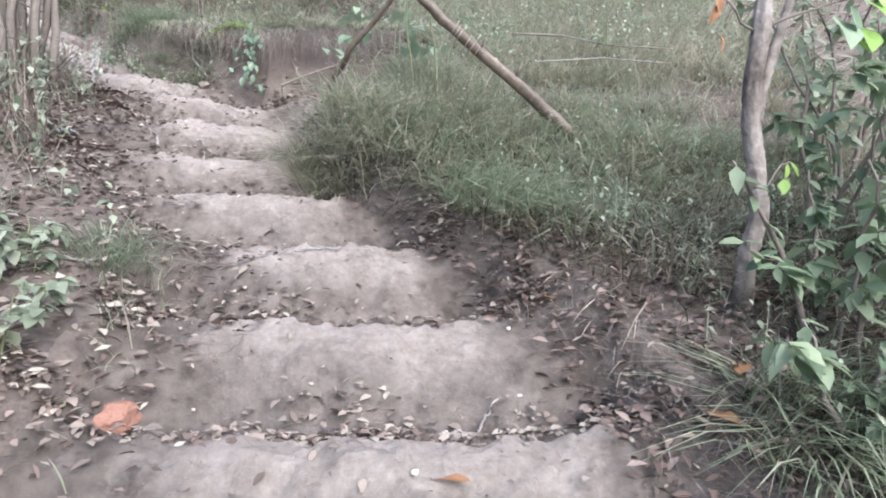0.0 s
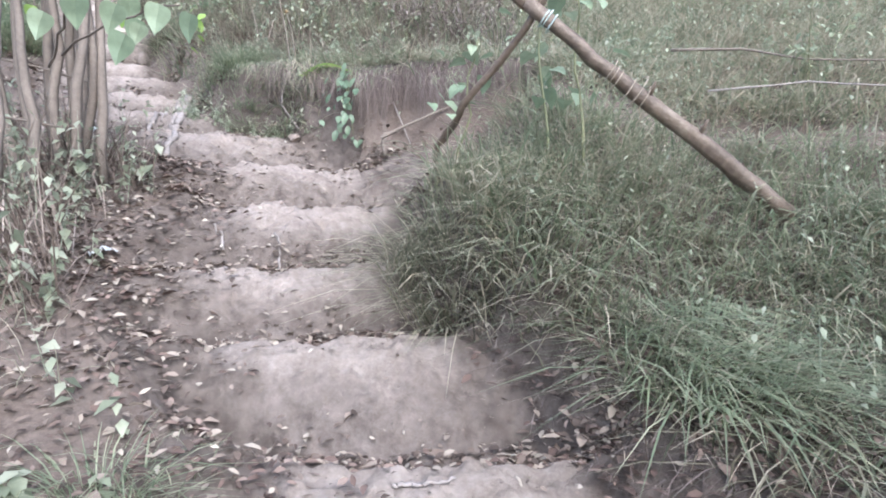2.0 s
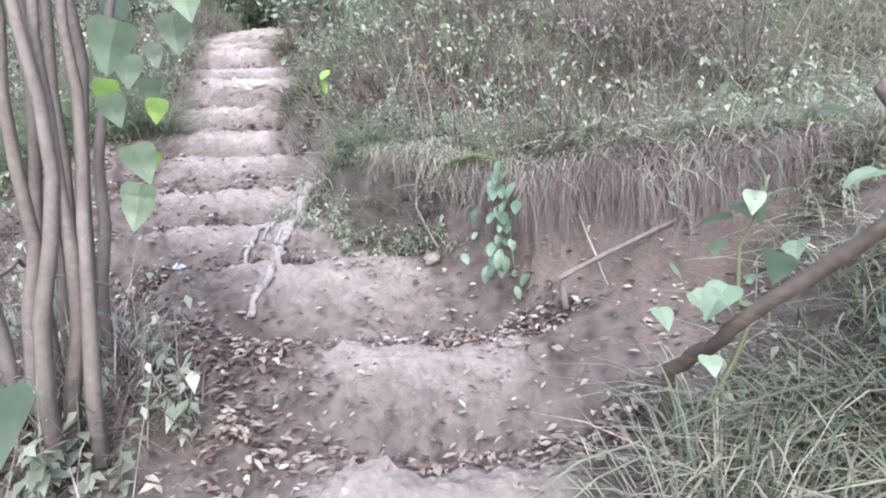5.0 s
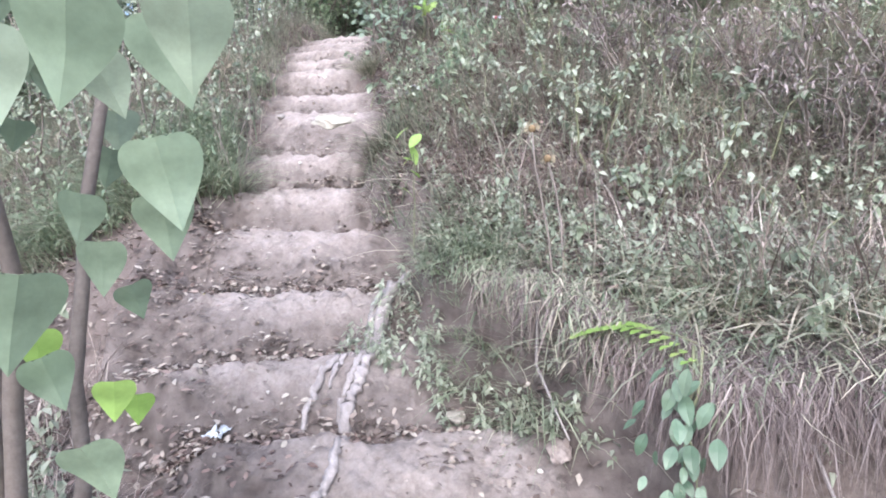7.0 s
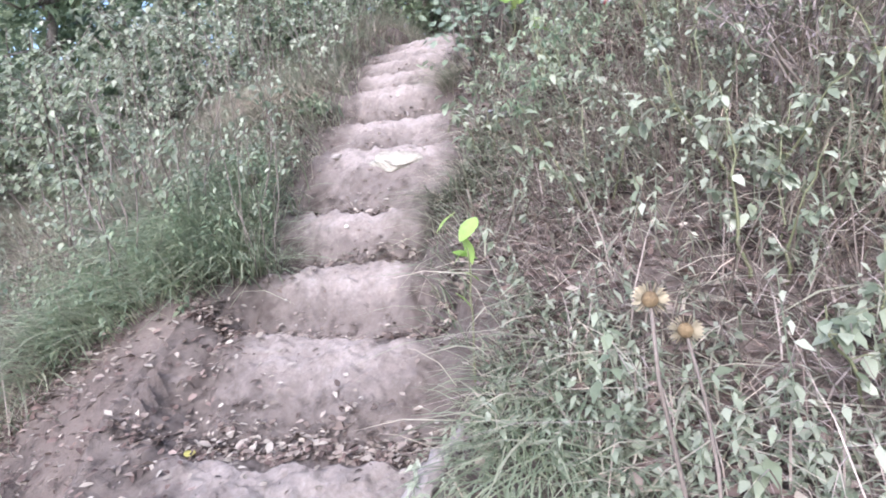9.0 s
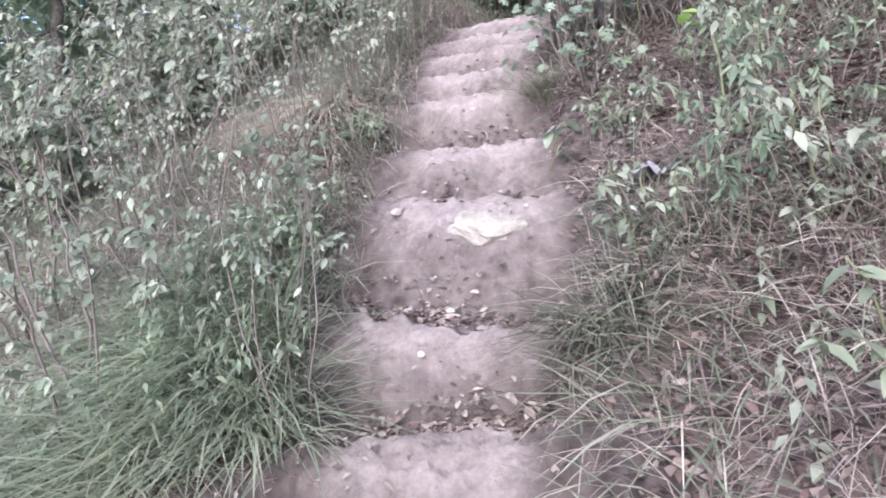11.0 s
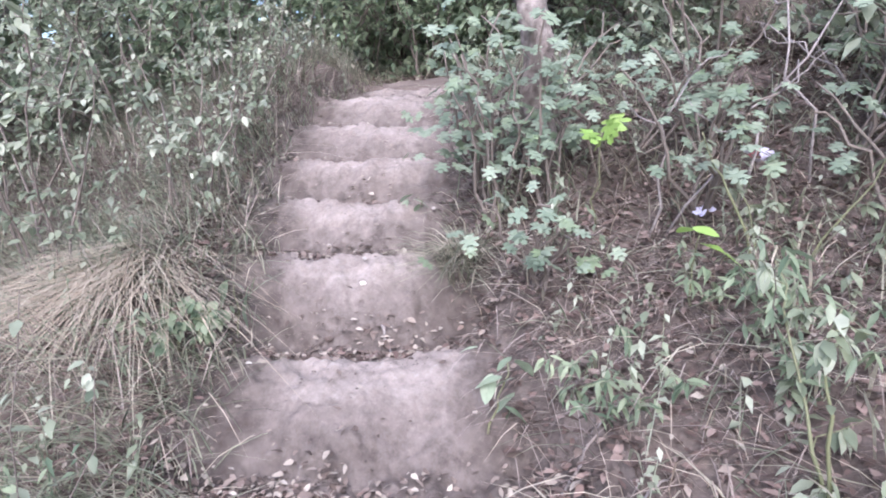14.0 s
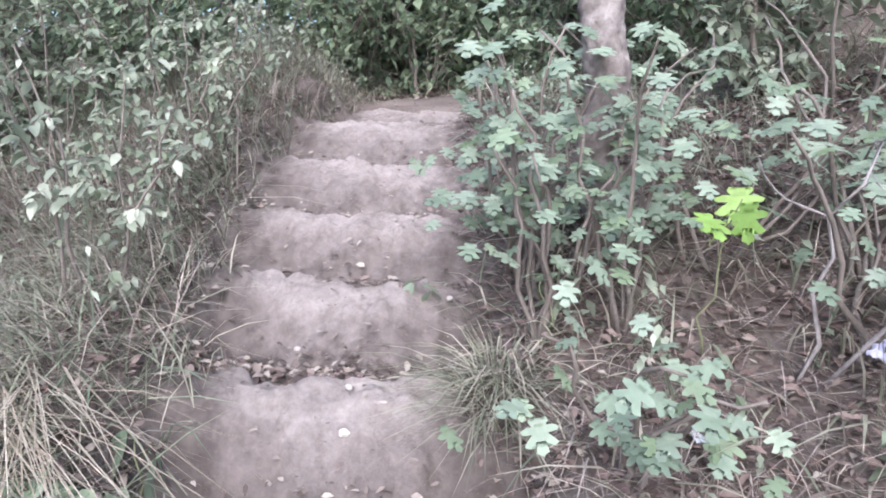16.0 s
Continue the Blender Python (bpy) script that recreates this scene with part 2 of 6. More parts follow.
def tube(points, radii, sides=8, rough=0.0, seed=0):
    """A tapered tube along points: verts, quads, tris, with capped ends."""
    p = np.asarray(points, float)
    r = np.broadcast_to(np.asarray(radii, float), (len(p),)) if np.ndim(radii) == 0 or len(np.atleast_1d(radii)) == len(p) else np.linspace(radii[0], radii[1], len(p))
    tang = np.gradient(p, axis=0)
    tang /= np.linalg.norm(tang, axis=1, keepdims=True) + 1e-9
    ref = np.array([0.31, 0.17, 0.93]) if abs(tang[:, 2]).mean() < 0.9 else np.array([0.9, 0.3, 0.1])
    a = np.cross(tang, ref)
    a /= np.linalg.norm(a, axis=1, keepdims=True) + 1e-9
    b = np.cross(tang, a)
    ang = np.arange(sides) * 2 * np.pi / sides
    rr = r[:, None] * (1 + rough * vnoise(np.arange(len(p))[:, None] * 0.9 + seed, ang[None] * 1.3, 1.0, seed))
    v = p[:, None] + rr[..., None] * (np.cos(ang)[None, :, None] * a[:, None] + np.sin(ang)[None, :, None] * b[:, None])
    i, j = np.meshgrid(np.arange(len(p) - 1), np.arange(sides), indexing="ij")
    k = (j + 1) % sides
    q = np.stack([i * sides + j, i * sides + k, (i + 1) * sides + k, (i + 1) * sides + j], -1).reshape(-1, 4)
    v = np.concatenate([v.reshape(-1, 3), p[:1], p[-1:]])
    n, jj = len(p) * sides, np.arange(sides)
    t = np.concatenate([np.stack([np.full(sides, n), (jj + 1) % sides, jj], 1), np.stack([np.full(sides, n + 1), n - sides + jj, n - sides + (jj + 1) % sides], 1)])
    return v, q, t


def bent(a, b, n=8, wobble=0.03, sag=0.0, seed=0):
    """Points from a to b, with a wobble and a sag."""
    t = np.linspace(0, 1, n)[:, None]
    p = np.asarray(a, float) * (1 - t) + np.asarray(b, float) * t
    g = np.random.default_rng(seed)
    off = np.cumsum(g.normal(0, 1, (n, 3)), 0)
    off -= off[:1] * (1 - t) + off[-1:] * t
    p += off * wobble / np.sqrt(n)
    p[:, 2] -= sag * 4 * (t * (1 - t))[:, 0]
    return p


def blades(base, azimuth, length, width, lean, droop):
    """Grass blades that rise from base, lean and droop over: three segments each."""
    n = len(base)
    t = np.array([0.0, 0.35, 0.7, 1.0])
    out = length[:, None] * (lean[:, None] * t + droop[:, None] * t**2)
    up = length[:, None] * (np.sqrt(np.clip(1 - lean**2, 0.05, 1))[:, None] * t - 0.75 * droop[:, None] * t**2.2)
    d = np.stack([np.cos(azimuth), np.sin(azimuth), 0 * azimuth], 1)
    side = np.stack([-np.sin(azimuth), np.cos(azimuth), 0 * azimuth], 1)
    twist = rng.uniform(-0.8, 0.8, n)[:, None]
    side = side * np.cos(twist) + np.array([0, 0, 1.0]) * np.sin(twist) * 0.4 + d * np.sin(twist) * 0.6
    mid = base[:, None] + out[..., None] * d[:, None]
    mid[..., 2] += up
    w = width[:, None] * np.array([0.7, 1.0, 0.7])[None] * 0.5
    left, right = mid[:, :3] - w[..., None] * side[:, None], mid[:, :3] + w[..., None] * side[:, None]
    v = np.concatenate([left, right, mid[:, 3:]], 1).reshape(-1, 3)
    o = np.arange(n)[:, None] * 7
    q = np.concatenate([o + [0, 3, 4, 1], o + [1, 4, 5, 2]], 0)
    tr = o + [2, 5, 6]
    return v, q, tr


def leaves(base, azimuth, tilt, length, width, curl=0.25):
    """Leaves with a folded midrib from base: azimuth and tilt (up) in radians."""
    n = len(base)
    d = np.stack([np.cos(azimuth) * np.cos(tilt), np.sin(azimuth) * np.cos(tilt), np.sin(tilt)], 1)
    s = np.stack([-np.sin(azimuth), np.cos(azimuth), 0 * azimuth], 1)
    roll = rng.uniform(-0.6, 0.6, n)[:, None]
    nrm = np.cross(d, s)
    s2 = s * np.cos(roll) + nrm * np.sin(roll)
    nrm = np.cross(d, s2)
    nrm *= np.sign(nrm[:, 2:3] + 1e-6)
    L, W = length[:, None], width[:, None] * 0.5
    fold = 0.22 * W * nrm
    bend = -nrm * curl * L
    m1, m2 = base + 0.35 * L * d + 0.12 * bend, base + 0.72 * L * d + 0.5 * bend
    v = np.stack([base, m1 - W * s2 + fold, m1, m1 + W * s2 + fold, m2 - 0.72 * W * s2 + fold, m2, m2 + 0.72 * W * s2 + fold, base + L * d + bend], 1).reshape(-1, 3)
    o = np.arange(n)[:, None] * 8
    q = np.concatenate([o + [1, 2, 5, 4], o + [2, 3, 6, 5]], 0)
    t = np.concatenate([o + [0, 2, 1], o + [0, 3, 2], o + [4, 5, 7], o + [5, 6, 7]], 0)
    return v, q, t


def scraps(base, azimuth, tilt, length, width, curl=0.15):
    """Small leaves of two triangles, bent along the middle."""
    n = len(base)
    d = np.stack([np.cos(azimuth) * np.cos(tilt), np.sin(azimuth) * np.cos(tilt), np.sin(tilt)], 1)
    s = np.stack([-np.sin(azimuth), np.cos(azimuth), rng.normal(0, 0.35, n)], 1)
    L, W = length[:, None], width[:, None] * 0.5
    lift = np.array([0, 0, 1.0]) * (rng.uniform(0.0, 0.35, n) * width)[:, None]
    v = np.stack([base, base + 0.45 * L * d - W * s + lift, base + L * d, base + 0.5 * L * d + W * s + lift], 1).reshape(-1, 3)
    o = np.arange(n)[:, None] * 4
    return v, np.zeros((0, 4), int), np.concatenate([o + [0, 2, 1], o + [0, 3, 2]], 0)


def leaflets(base, azimuth, tilt, length, width, curl=0.2):
    """Leaves of four triangles round a middle point."""
    n = len(base)
    d = np.stack([np.cos(azimuth) * np.cos(tilt), np.sin(azimuth) * np.cos(tilt), np.sin(tilt)], 1)
    s = np.stack([-np.sin(azimuth), np.cos(azimuth), rng.normal(0, 0.3, n)], 1)
    up = np.array([0, 0, 1.0])
    L, W = length[:, None], width[:, None] * 0.5
    m = base + 0.45 * L * d
    v = np.stack([base, m - W * s + 0.2 * W * up, m, m + W * s + 0.2 * W * up, base + L * d - curl * L * up], 1).reshape(-1, 3)
    o = np.arange(n)[:, None] * 5
    return v, np.zeros((0, 4), int), np.concatenate([o + [0, 2, 1], o + [0, 3, 2], o + [1, 2, 4], o + [2, 3, 4]], 0)


def outline_leaf(name, outline, mat, curl=0.18, fold=0.2):
    """A flat leaf from its right-hand outline (x across, y along, one unit long), folded at the midrib and curled; the stalk end at the origin."""
    right = np.array(outline, float)
    if len(right) < 12:
        cut = np.concatenate([[right[:1]], np.stack([right[:-1] * 0.75 + right[1:] * 0.25, right[:-1] * 0.25 + right[1:] * 0.75], 1).reshape(1, -1, 2), [right[-1:]]], 1)
        right = cut[0]
    n = len(right)
    mid = np.stack([np.zeros(n), right[:, 1]], 1)
    v = []
    for pts, sg in ((right, 1), (right, -1)):
        for f in (0.0, 0.5, 1.0):
            x = pts[:, 0] * f * sg
            y = mid[:, 1]
            v.append(np.stack([x, y, fold * np.abs(x) - curl * y**2 - 0.25 * x**2 + 0.015 * np.sin(9 * y + 3 * sg)], 1))
    v = np.concatenate(v)
    q = []
    for h in range(2):
        for c in range(2):
            for i in range(n - 1):
                a, b = (h * 3 + c) * n + i, (h * 3 + c + 1) * n + i
                q.append((a, b, b + 1, a + 1) if h == 0 else (a, a + 1, b + 1, b))
    return mesh_np(name, v, q, [], mat)


HEART = [(0.0, -0.04), (0.24, -0.1), (0.4, -0.02), (0.46, 0.14), (0.43, 0.34), (0.33, 0.55), (0.18, 0.76), (0.06, 0.92), (0.0, 1.0)]
LOBED = [(0.0, 0.06), (0.1, -0.06), (0.26, -0.12), (0.3, 0.0), (0.2, 0.12), (0.4, 0.12), (0.58, 0.2), (0.52, 0.32), (0.24, 0.36), (0.36, 0.5), (0.52, 0.66), (0.38, 0.74), (0.14, 0.58), (0.16, 0.76), (0.2, 0.9), (0.08, 0.94), (0.0, 1.02)]
OVAL = [(0.0, 0.0), (0.14, 0.1), (0.24, 0.28), (0.27, 0.48), (0.22, 0.7), (0.1, 0.9), (0.0, 1.0)]


# ---- the lie of the land ----
# edges of the earth steps from the foot upwards: left x, y, right x, y, height
LOWER = [
    (-0.35, -0.75, 0.8, -0.65, -0.25), (-0.35, -0.35, 0.75, -0.25, -0.1), (-0.3, 0.1, 0.75, 0.2, 0.08), (-0.35, 0.5, 0.7, 0.6, 0.28), (-0.4, 0.9, 0.85, 1.05, 0.5),
    (-0.45, 1.33, 0.72, 1.5, 0.72), (-0.5, 1.74, 0.42, 1.95, 0.905), (-0.62, 2.2, 0.14, 2.34, 1.1), (-1.0, 2.45, -0.28, 2.83, 1.295),
    (-1.25, 2.68, -0.6, 3.27, 1.485), (-1.4, 3.25, -0.68, 3.62, 1.7), (-1.7, 3.55, -1.0, 4.02, 1.9)]
UPPER = [
    (-2.4, 3.78, -1.72, 4.36, 2.12), (-2.85, 3.75, -2.3, 4.42, 2.265), (-3.25, 4.1, -2.5, 4.68, 2.44), (-3.6, 4.5, -2.95, 4.98, 2.63), (-3.8, 4.78, -3.4, 5.3, 2.82),
    (-4.2, 5.12, -3.42, 5.48, 3.03), (-4.62, 5.6, -3.95, 6.08, 3.34), (-5.0, 5.96, -4.45, 6.5, 3.53), (-5.3, 6.3, -4.8, 6.72, 3.79),
    (-5.7, 6.65, -5.0, 7.0, 3.96), (-6.0, 6.95, -5.2, 7.3, 4.13), (-6.45, 7.4, -5.6, 7.75, 4.3), (-6.85, 7.95, -6.05, 8.3, 4.5), (-7.3, 8.8, -6.3, 9.05, 4.6)]
EDGES = np.array(LOWER + UPPER)


def land(x, y):
    """Height of the hillside beside the steps."""
    x, y = np.asarray(x, float), np.asarray(y, float)
    dl = (x + 2.9) * -0.664 * 1.126 + (y - 4.2) * -0.664
    ye = np.where(y < -1, -1 + (y + 1) * 0.25, np.where(y > 15, 15 + (y - 15) * 0.12, y))
    z = 0.55 * ye + 0.095 - 0.12 * (1 - smooth(3.6, 4.4, y))
    z = z + 0.3 * smooth(0.1, 0.8, dl) * smooth(3.0, 4.0, y)
    # the hillside right of the steps lies lower and flatter
    z = z - np.maximum(0.36 * smooth(4.35, 5.3, y) * smooth(-2.4, -0.9, x), 0.3 * smooth(-0.2, 0.8, x) * smooth(2.0, 3.0, y)) * (1 - smooth(9.0, 13.0, y))
    z = z + 0.13 * smooth(0.4, 0.7, x * -0.9 + (y - 1.4) * -0.43) * (1 - smooth(2.4, 3.4, y))
    z = z + 0.16 * smooth(0.65, 1.0, x * -0.9 + (y - 1.4) * -0.43) * (1 - smooth(3.0, 3.6, y)) * smooth(1.6, 2.4, y)
    z = z - 0.45 * np.clip(ye - 8.2, 0, None) * (1 - smooth(1.2, 3.0, -dl))
    z = z + 0.12 * np.clip(dl - 1, 0, 12)
    z = z + 0.22 * np.exp(-(((x + 5.5) / 0.5) ** 2) - ((y - 5.72) / 0.45) ** 2)
    brow = 4.2 + 0.16 * ((x + 1.1) / 0.8) ** 2 + 0.05 * vnoise(x, y, 5.0, 3)
    hollow = smooth(-1.95, -1.55, x + 0.08 * vnoise(x, y, 4.0, 5)) * (1 - smooth(-0.5, 0.1, x)) * smooth(3.5, 3.8, y) * (1 - smooth(brow - 0.02, brow + 0.1, y))
    z = z * (1 - hollow) + (1.86 + 0.5 * (y - 3.9)) * hollow
    return z + 0.05 * vnoise(x, y, 1.3, 1) + 0.02 * vnoise(x, y, 5.0, 2) + 0.008 * vnoise(x, y, 17.0, 4)


X0, Y0, CELL = -10.0, -2.0, 0.025
NX, NY = 580, 620
gx, gy = np.meshgrid(X0 + np.arange(NX) * CELL, Y0 + np.arange(NY) * CELL, indexing="ij")
HEIGHT = land(gx, gy)


def step_grid(i, nu, nv):
    """One earth step between two edges: a leafy trough, a worn face and a rounded lip. Returns x, y, z and the share across."""
    a, b = EDGES[i], EDGES[i + 1]
    u = np.linspace(0, 1, nu)[:, None]
    v = np.linspace(-0.32, 1.32, nv)[None]
    edge = lambda e, k: (e[0] + (e[2] - e[0]) * v + 0.0 * u, e[1] + (e[3] - e[1]) * v + 0.0 * u)
    (ax, ay), (bx, by) = edge(a, i), edge(b, i + 1)
    nrm = np.array([-(a[3] - a[1]), a[2] - a[0]]) / np.hypot(a[2] - a[0], a[3] - a[1])
    nrm2 = np.array([-(b[3] - b[1]), b[2] - b[0]]) / np.hypot(b[2] - b[0], b[3] - b[1])
    ja = 0.035 * vnoise(v * 3.0, v * 0 + i * 7.3, 1.0, 5) + 0.02 * vnoise(v * 14, v * 0 + i * 3.1, 1.0, 6) - 0.05 * np.sin(np.pi * np.clip(v, 0, 1))
    jb = 0.035 * vnoise(v * 3.0, v * 0 + (i + 1) * 7.3, 1.0, 5) + 0.02 * vnoise(v * 14, v * 0 + (i + 1) * 3.1, 1.0, 6) - 0.05 * np.sin(np.pi * np.clip(v, 0, 1))
    ax, ay, bx, by = ax + ja * nrm[0], ay + ja * nrm[1], bx + jb * nrm2[0], by + jb * nrm2[1]
    x, y = ax * (1 - u) + bx * u, ay * (1 - u) + by * u
    tr = 0.36 + 0.1 * vnoise(v * 4, v * 0 + i * 5.7, 1.0, 2)
    s = np.clip((u - tr) / (1 - tr), 0, 1)
    lip = np.clip(u / 0.07, 0, 1)
    low = a[4] - 0.034 * smooth(0, 1, lip) + 0.0 * v
    wa = 0.007 * vnoise(v * 2.5, v * 0 + i * 2.9, 1.0, 7)
    wb = 0.007 * vnoise(v * 2.5, v * 0 + (i + 1) * 2.9, 1.0, 7)
    z = low + (b[4] - a[4] + 0.034) * (1 - (1 - s) ** 2.1) + wa * (1 - u) + wb * u
    z = z + 0.012 * vnoise(x, y, 7.0, 3) + 0.011 * vnoise(x, y, 19.0, 5) + 0.008 * vnoise(x, y, 41.0, 2) + 0.004 * vnoise(x, y, 83.0, 6)
    # hollows kicked into the face and clods left standing
    z = z - 0.018 * smooth(0.35, 0.75, vnoise(x, y, 9.0, 7)) + 0.012 * smooth(0.4, 0.7, vnoise(x, y, 13.0, 1))
    out = np.maximum(np.maximum(-v, v - 1), 0) / 0.32
    z = z + (land(x, y) + 0.012 - z) * smooth(0.0, 0.8, out + 0.2 * vnoise(x, y, 6.0, 6) * np.clip(out * 3, 0, 1) * np.clip(3 - 3 * out, 0, 1))
    z = z - 0.06 * smooth(0.86, 1.0, out)
    return x, y, z, v + 0 * u


STEPS = len(EDGES) - 1
for i in range(STEPS):
    x, y, z, v = step_grid(i, 60, 110)
    ix, iy = np.rint((x - X0) / CELL).astype(int).ravel(), np.rint((y - Y0) / CELL).astype(int).ravel()
    inner = ((v > -0.25) & (v < 1.25)).ravel()
    HEIGHT[ix[inner], iy[inner]] = z.ravel()[inner]

centre = np.concatenate([np.linspace((EDGES[i, :2] + EDGES[i, 2:4]) / 2, (EDGES[i + 1, :2] + EDGES[i + 1, 2:4]) / 2, 16, endpoint=False) for i in range(STEPS)])
half = np.concatenate([np.linspace(np.hypot(*(EDGES[i, 2:4] - EDGES[i, :2])) / 2, np.hypot(*(EDGES[i + 1, 2:4] - EDGES[i + 1, :2])) / 2, 16, endpoint=False) for i in range(STEPS)])
run = np.gradient(centre, axis=0)
run /= np.linalg.norm(run, axis=1, keepdims=True)


def beside(x, y):
    """How far outside the steps' edge a place lies (negative: on the steps), and on which side (1 right, -1 left)."""
    far, side = np.empty(len(x)), np.empty(len(x))
    for a in range(0, len(x), 20000):
        dx, dy = x[a : a + 20000, None] - centre[None, :, 0], y[a : a + 20000, None] - centre[None, :, 1]
        d = np.hypot(dx, dy) - half
        k = d.argmin(1)
        r = np.arange(len(k))
        far[a : a + 20000] = d[r, k]
        side[a : a + 20000] = np.sign(dx[r, k] * run[k, 1] - dy[r, k] * run[k, 0])
    return far, side


def height(x, y):
    """Height of whatever surface lies at a place."""
    i, j = (np.asarray(x) - X0) / CELL, (np.asarray(y) - Y0) / CELL
    inside = (i > 1) & (i < NX - 2) & (j > 1) & (j < NY - 2)
    a, b = np.clip(np.rint(i).astype(int), 0, NX - 1), np.clip(np.rint(j).astype(int), 0, NY - 1)
    return np.where(inside, HEIGHT[a, b], land(x, y))


# ---- ground, one sheet to the horizon ----
def spaced(a, b, fine, reach):
    outer = []
    d, p = fine, 0.0
    while p < reach:
        d *= 1.35
        p += d
        outer.append(p)
    return np.concatenate([a - np.array(outer[::-1]), np.arange(a, b, fine), b + np.array(outer)])


def build_ground():
    xs, ys = spaced(-8.5, 3.0, 0.045, 300), spaced(-0.8, 9.6, 0.045, 300)
    x, y = np.meshgrid(xs, ys, indexing="ij")
    z = land(x, y)
    for i in range(STEPS):
        a, b, c, v = step_grid(i, 40, 60)
        inner = (v > -0.1) & (v < 1.1)
        ia, ib = np.searchsorted(xs, a[inner]), np.searchsorted(ys, b[inner])
        for da in (-1, 0):
            for db in (-1, 0):
                np.minimum.at(z, (ia + da, ib + db), c[inner] - 0.07)
    i, j = np.meshgrid(np.arange(len(xs) - 1), np.arange(len(ys) - 1), indexing="ij")
    n = len(ys)
    q = np.stack([i * n + j, (i + 1) * n + j, (i + 1) * n + j + 1, i * n + j + 1], -1)
    me = mesh_np("ground", np.stack([x, y, z], -1).reshape(-1, 3), q.reshape(-1, 4), [], SOIL)
    tagged(new("ground", me), "brown hillside soil under grass and fallen leaves", "ground", kind="structure")


build_ground()
stairs = thing("earth_stairs", "worn pale clay steps cut into the hillside", "stairs", kind="structure")
for i in range(STEPS):
    x, y, z, v = step_grid(i, 64, 124)
    nu, nv = x.shape
    a, b = np.meshgrid(np.arange(nu - 1), np.arange(nv - 1), indexing="ij")
    q = np.stack([a * nv + b, a * nv + b + 1, (a + 1) * nv + b + 1, (a + 1) * nv + b], -1).reshape(-1, 4)
    me = mesh_np("earth_step", np.stack([x, y, z], -1).reshape(-1, 3), q, [], WORN_CLAY)
    # trodden most in the middle, least at the sides
    side_wear = smooth(-0.12, 0.3, v) * smooth(-0.08, 0.2, 1 - v)
    u = np.linspace(0, 1, nu)[:, None] + 0 * v
    # trough soil dark; upper face and lip painted lighter, as if sky-lit
    wear_and_lip_light = side_wear * (0.22 + 0.5 * smooth(0.42, 0.88, u)) + 0.14 * smooth(0.85, 1.0, u) * side_wear
    me.attributes.new("wear_and_lip_light", "FLOAT", "POINT").data.foreach_set("value", wear_and_lip_light.ravel().astype(np.float32))
    part("earth_step", me, stairs)


# ---- scattering ----
def places(n, x0, x1, y0, y1, keep):
    """Random places in a rectangle, each kept by the chance that keep(x, y, outside, side) gives."""
    x, y = rng.uniform(x0, x1, n), rng.uniform(y0, y1, n)
    far, side = beside(x, y)
    k = rng.random(n) < keep(x, y, far, side)
    return x[k], y[k], far[k], side[k]


def clumped(x, y, scale=2.2, seed=1, low=0.0, high=0.5):
    return smooth(low - 0.4, high, vnoise(x, y, scale, seed) + 0.4 * vnoise(x, y, scale * 3, seed + 1))


def grass(name, label, n, box, keep, mat, length, width, lean=(0.1, 0.6), droop=(0.1, 0.6), downhill=0.5, lift=0.0):
    x, y, far, side = places(n, *box, keep)
    k = len(x)
    base = np.stack([x, y, height(x, y) - 0.01 + lift], 1)
    az = rng.uniform(0, 2 * np.pi, k)
    pull = rng.random(k) < downhill
    az = np.where(pull, -np.pi / 2 + rng.normal(0, 0.8, k), az)
    v = blades(base, az, rng.uniform(*length, k) * rng.uniform(0.7, 1.2, k), rng.uniform(*width, k), rng.uniform(*lean, k), rng.uniform(*droop, k))
    return tagged(new(name, mesh_np(name, *v, mat)), label, "grass", kind="stuff")


def weeds(name, label, n, box, keep, mat, tall, leaf, per=12, aspect=0.45, category="weeds"):
    """Many small leafy stalks: thin stems with leaves up along them."""
    x, y, far, side = places(n, *box, keep)
    k = len(x)
    base = np.stack([x, y, height(x, y) - 0.01], 1)
    h = rng.uniform(*tall, k)
    az = rng.uniform(0, 2 * np.pi, k)
    lean = rng.uniform(0.0, 0.6, k)
    top = np.stack([np.cos(az) * lean * h, np.sin(az) * lean * h, h], 1)
    sv = blades(base, az, h * 1.1, np.full(k, 0.004), lean, np.full(k, 0.05))
    who = np.repeat(np.arange(k), per)
    t = np.tile(np.linspace(0.2, 1.0, per), k) + rng.normal(0, 0.05, k * per)
    lb = base[who] + top[who] * t[:, None]
    la = np.where(rng.random(k * per) < 0.6, -1.0 + rng.normal(0, 0.9, k * per), np.tile(np.arange(per) * 2.4, k) + rng.normal(0, 0.5, k * per))
    L = rng.uniform(*leaf, k * per) * (1.15 - 0.5 * np.abs(t - 0.5))
    lv = leaflets(lb, la, rng.uniform(-0.8, 0.3, k * per), L, L * aspect * rng.uniform(0.8, 1.2, k * per))
    return tagged(new(name, mesh_np(name, *join_np([sv, lv]), mat)), label, category, kind="stuff")


def fallen(name, label, n, box, keep, mat, size, lift=0.012, fine=False):
    x, y, far, side = places(n, *box, keep)
    k = len(x)
    L = rng.uniform(*size, k)
    v = (leaves if fine else scraps)(np.stack([x, y, height(x, y) + rng.uniform(0.002, lift, k)], 1), rng.uniform(0, 6.28, k), rng.normal(0.04, 0.22, k), L, L * rng.uniform(0.3, 0.6, k), 0.22)
    return tagged(new(name, mesh_np(name, *v, mat)), label, "fallen leaves", kind="stuff")


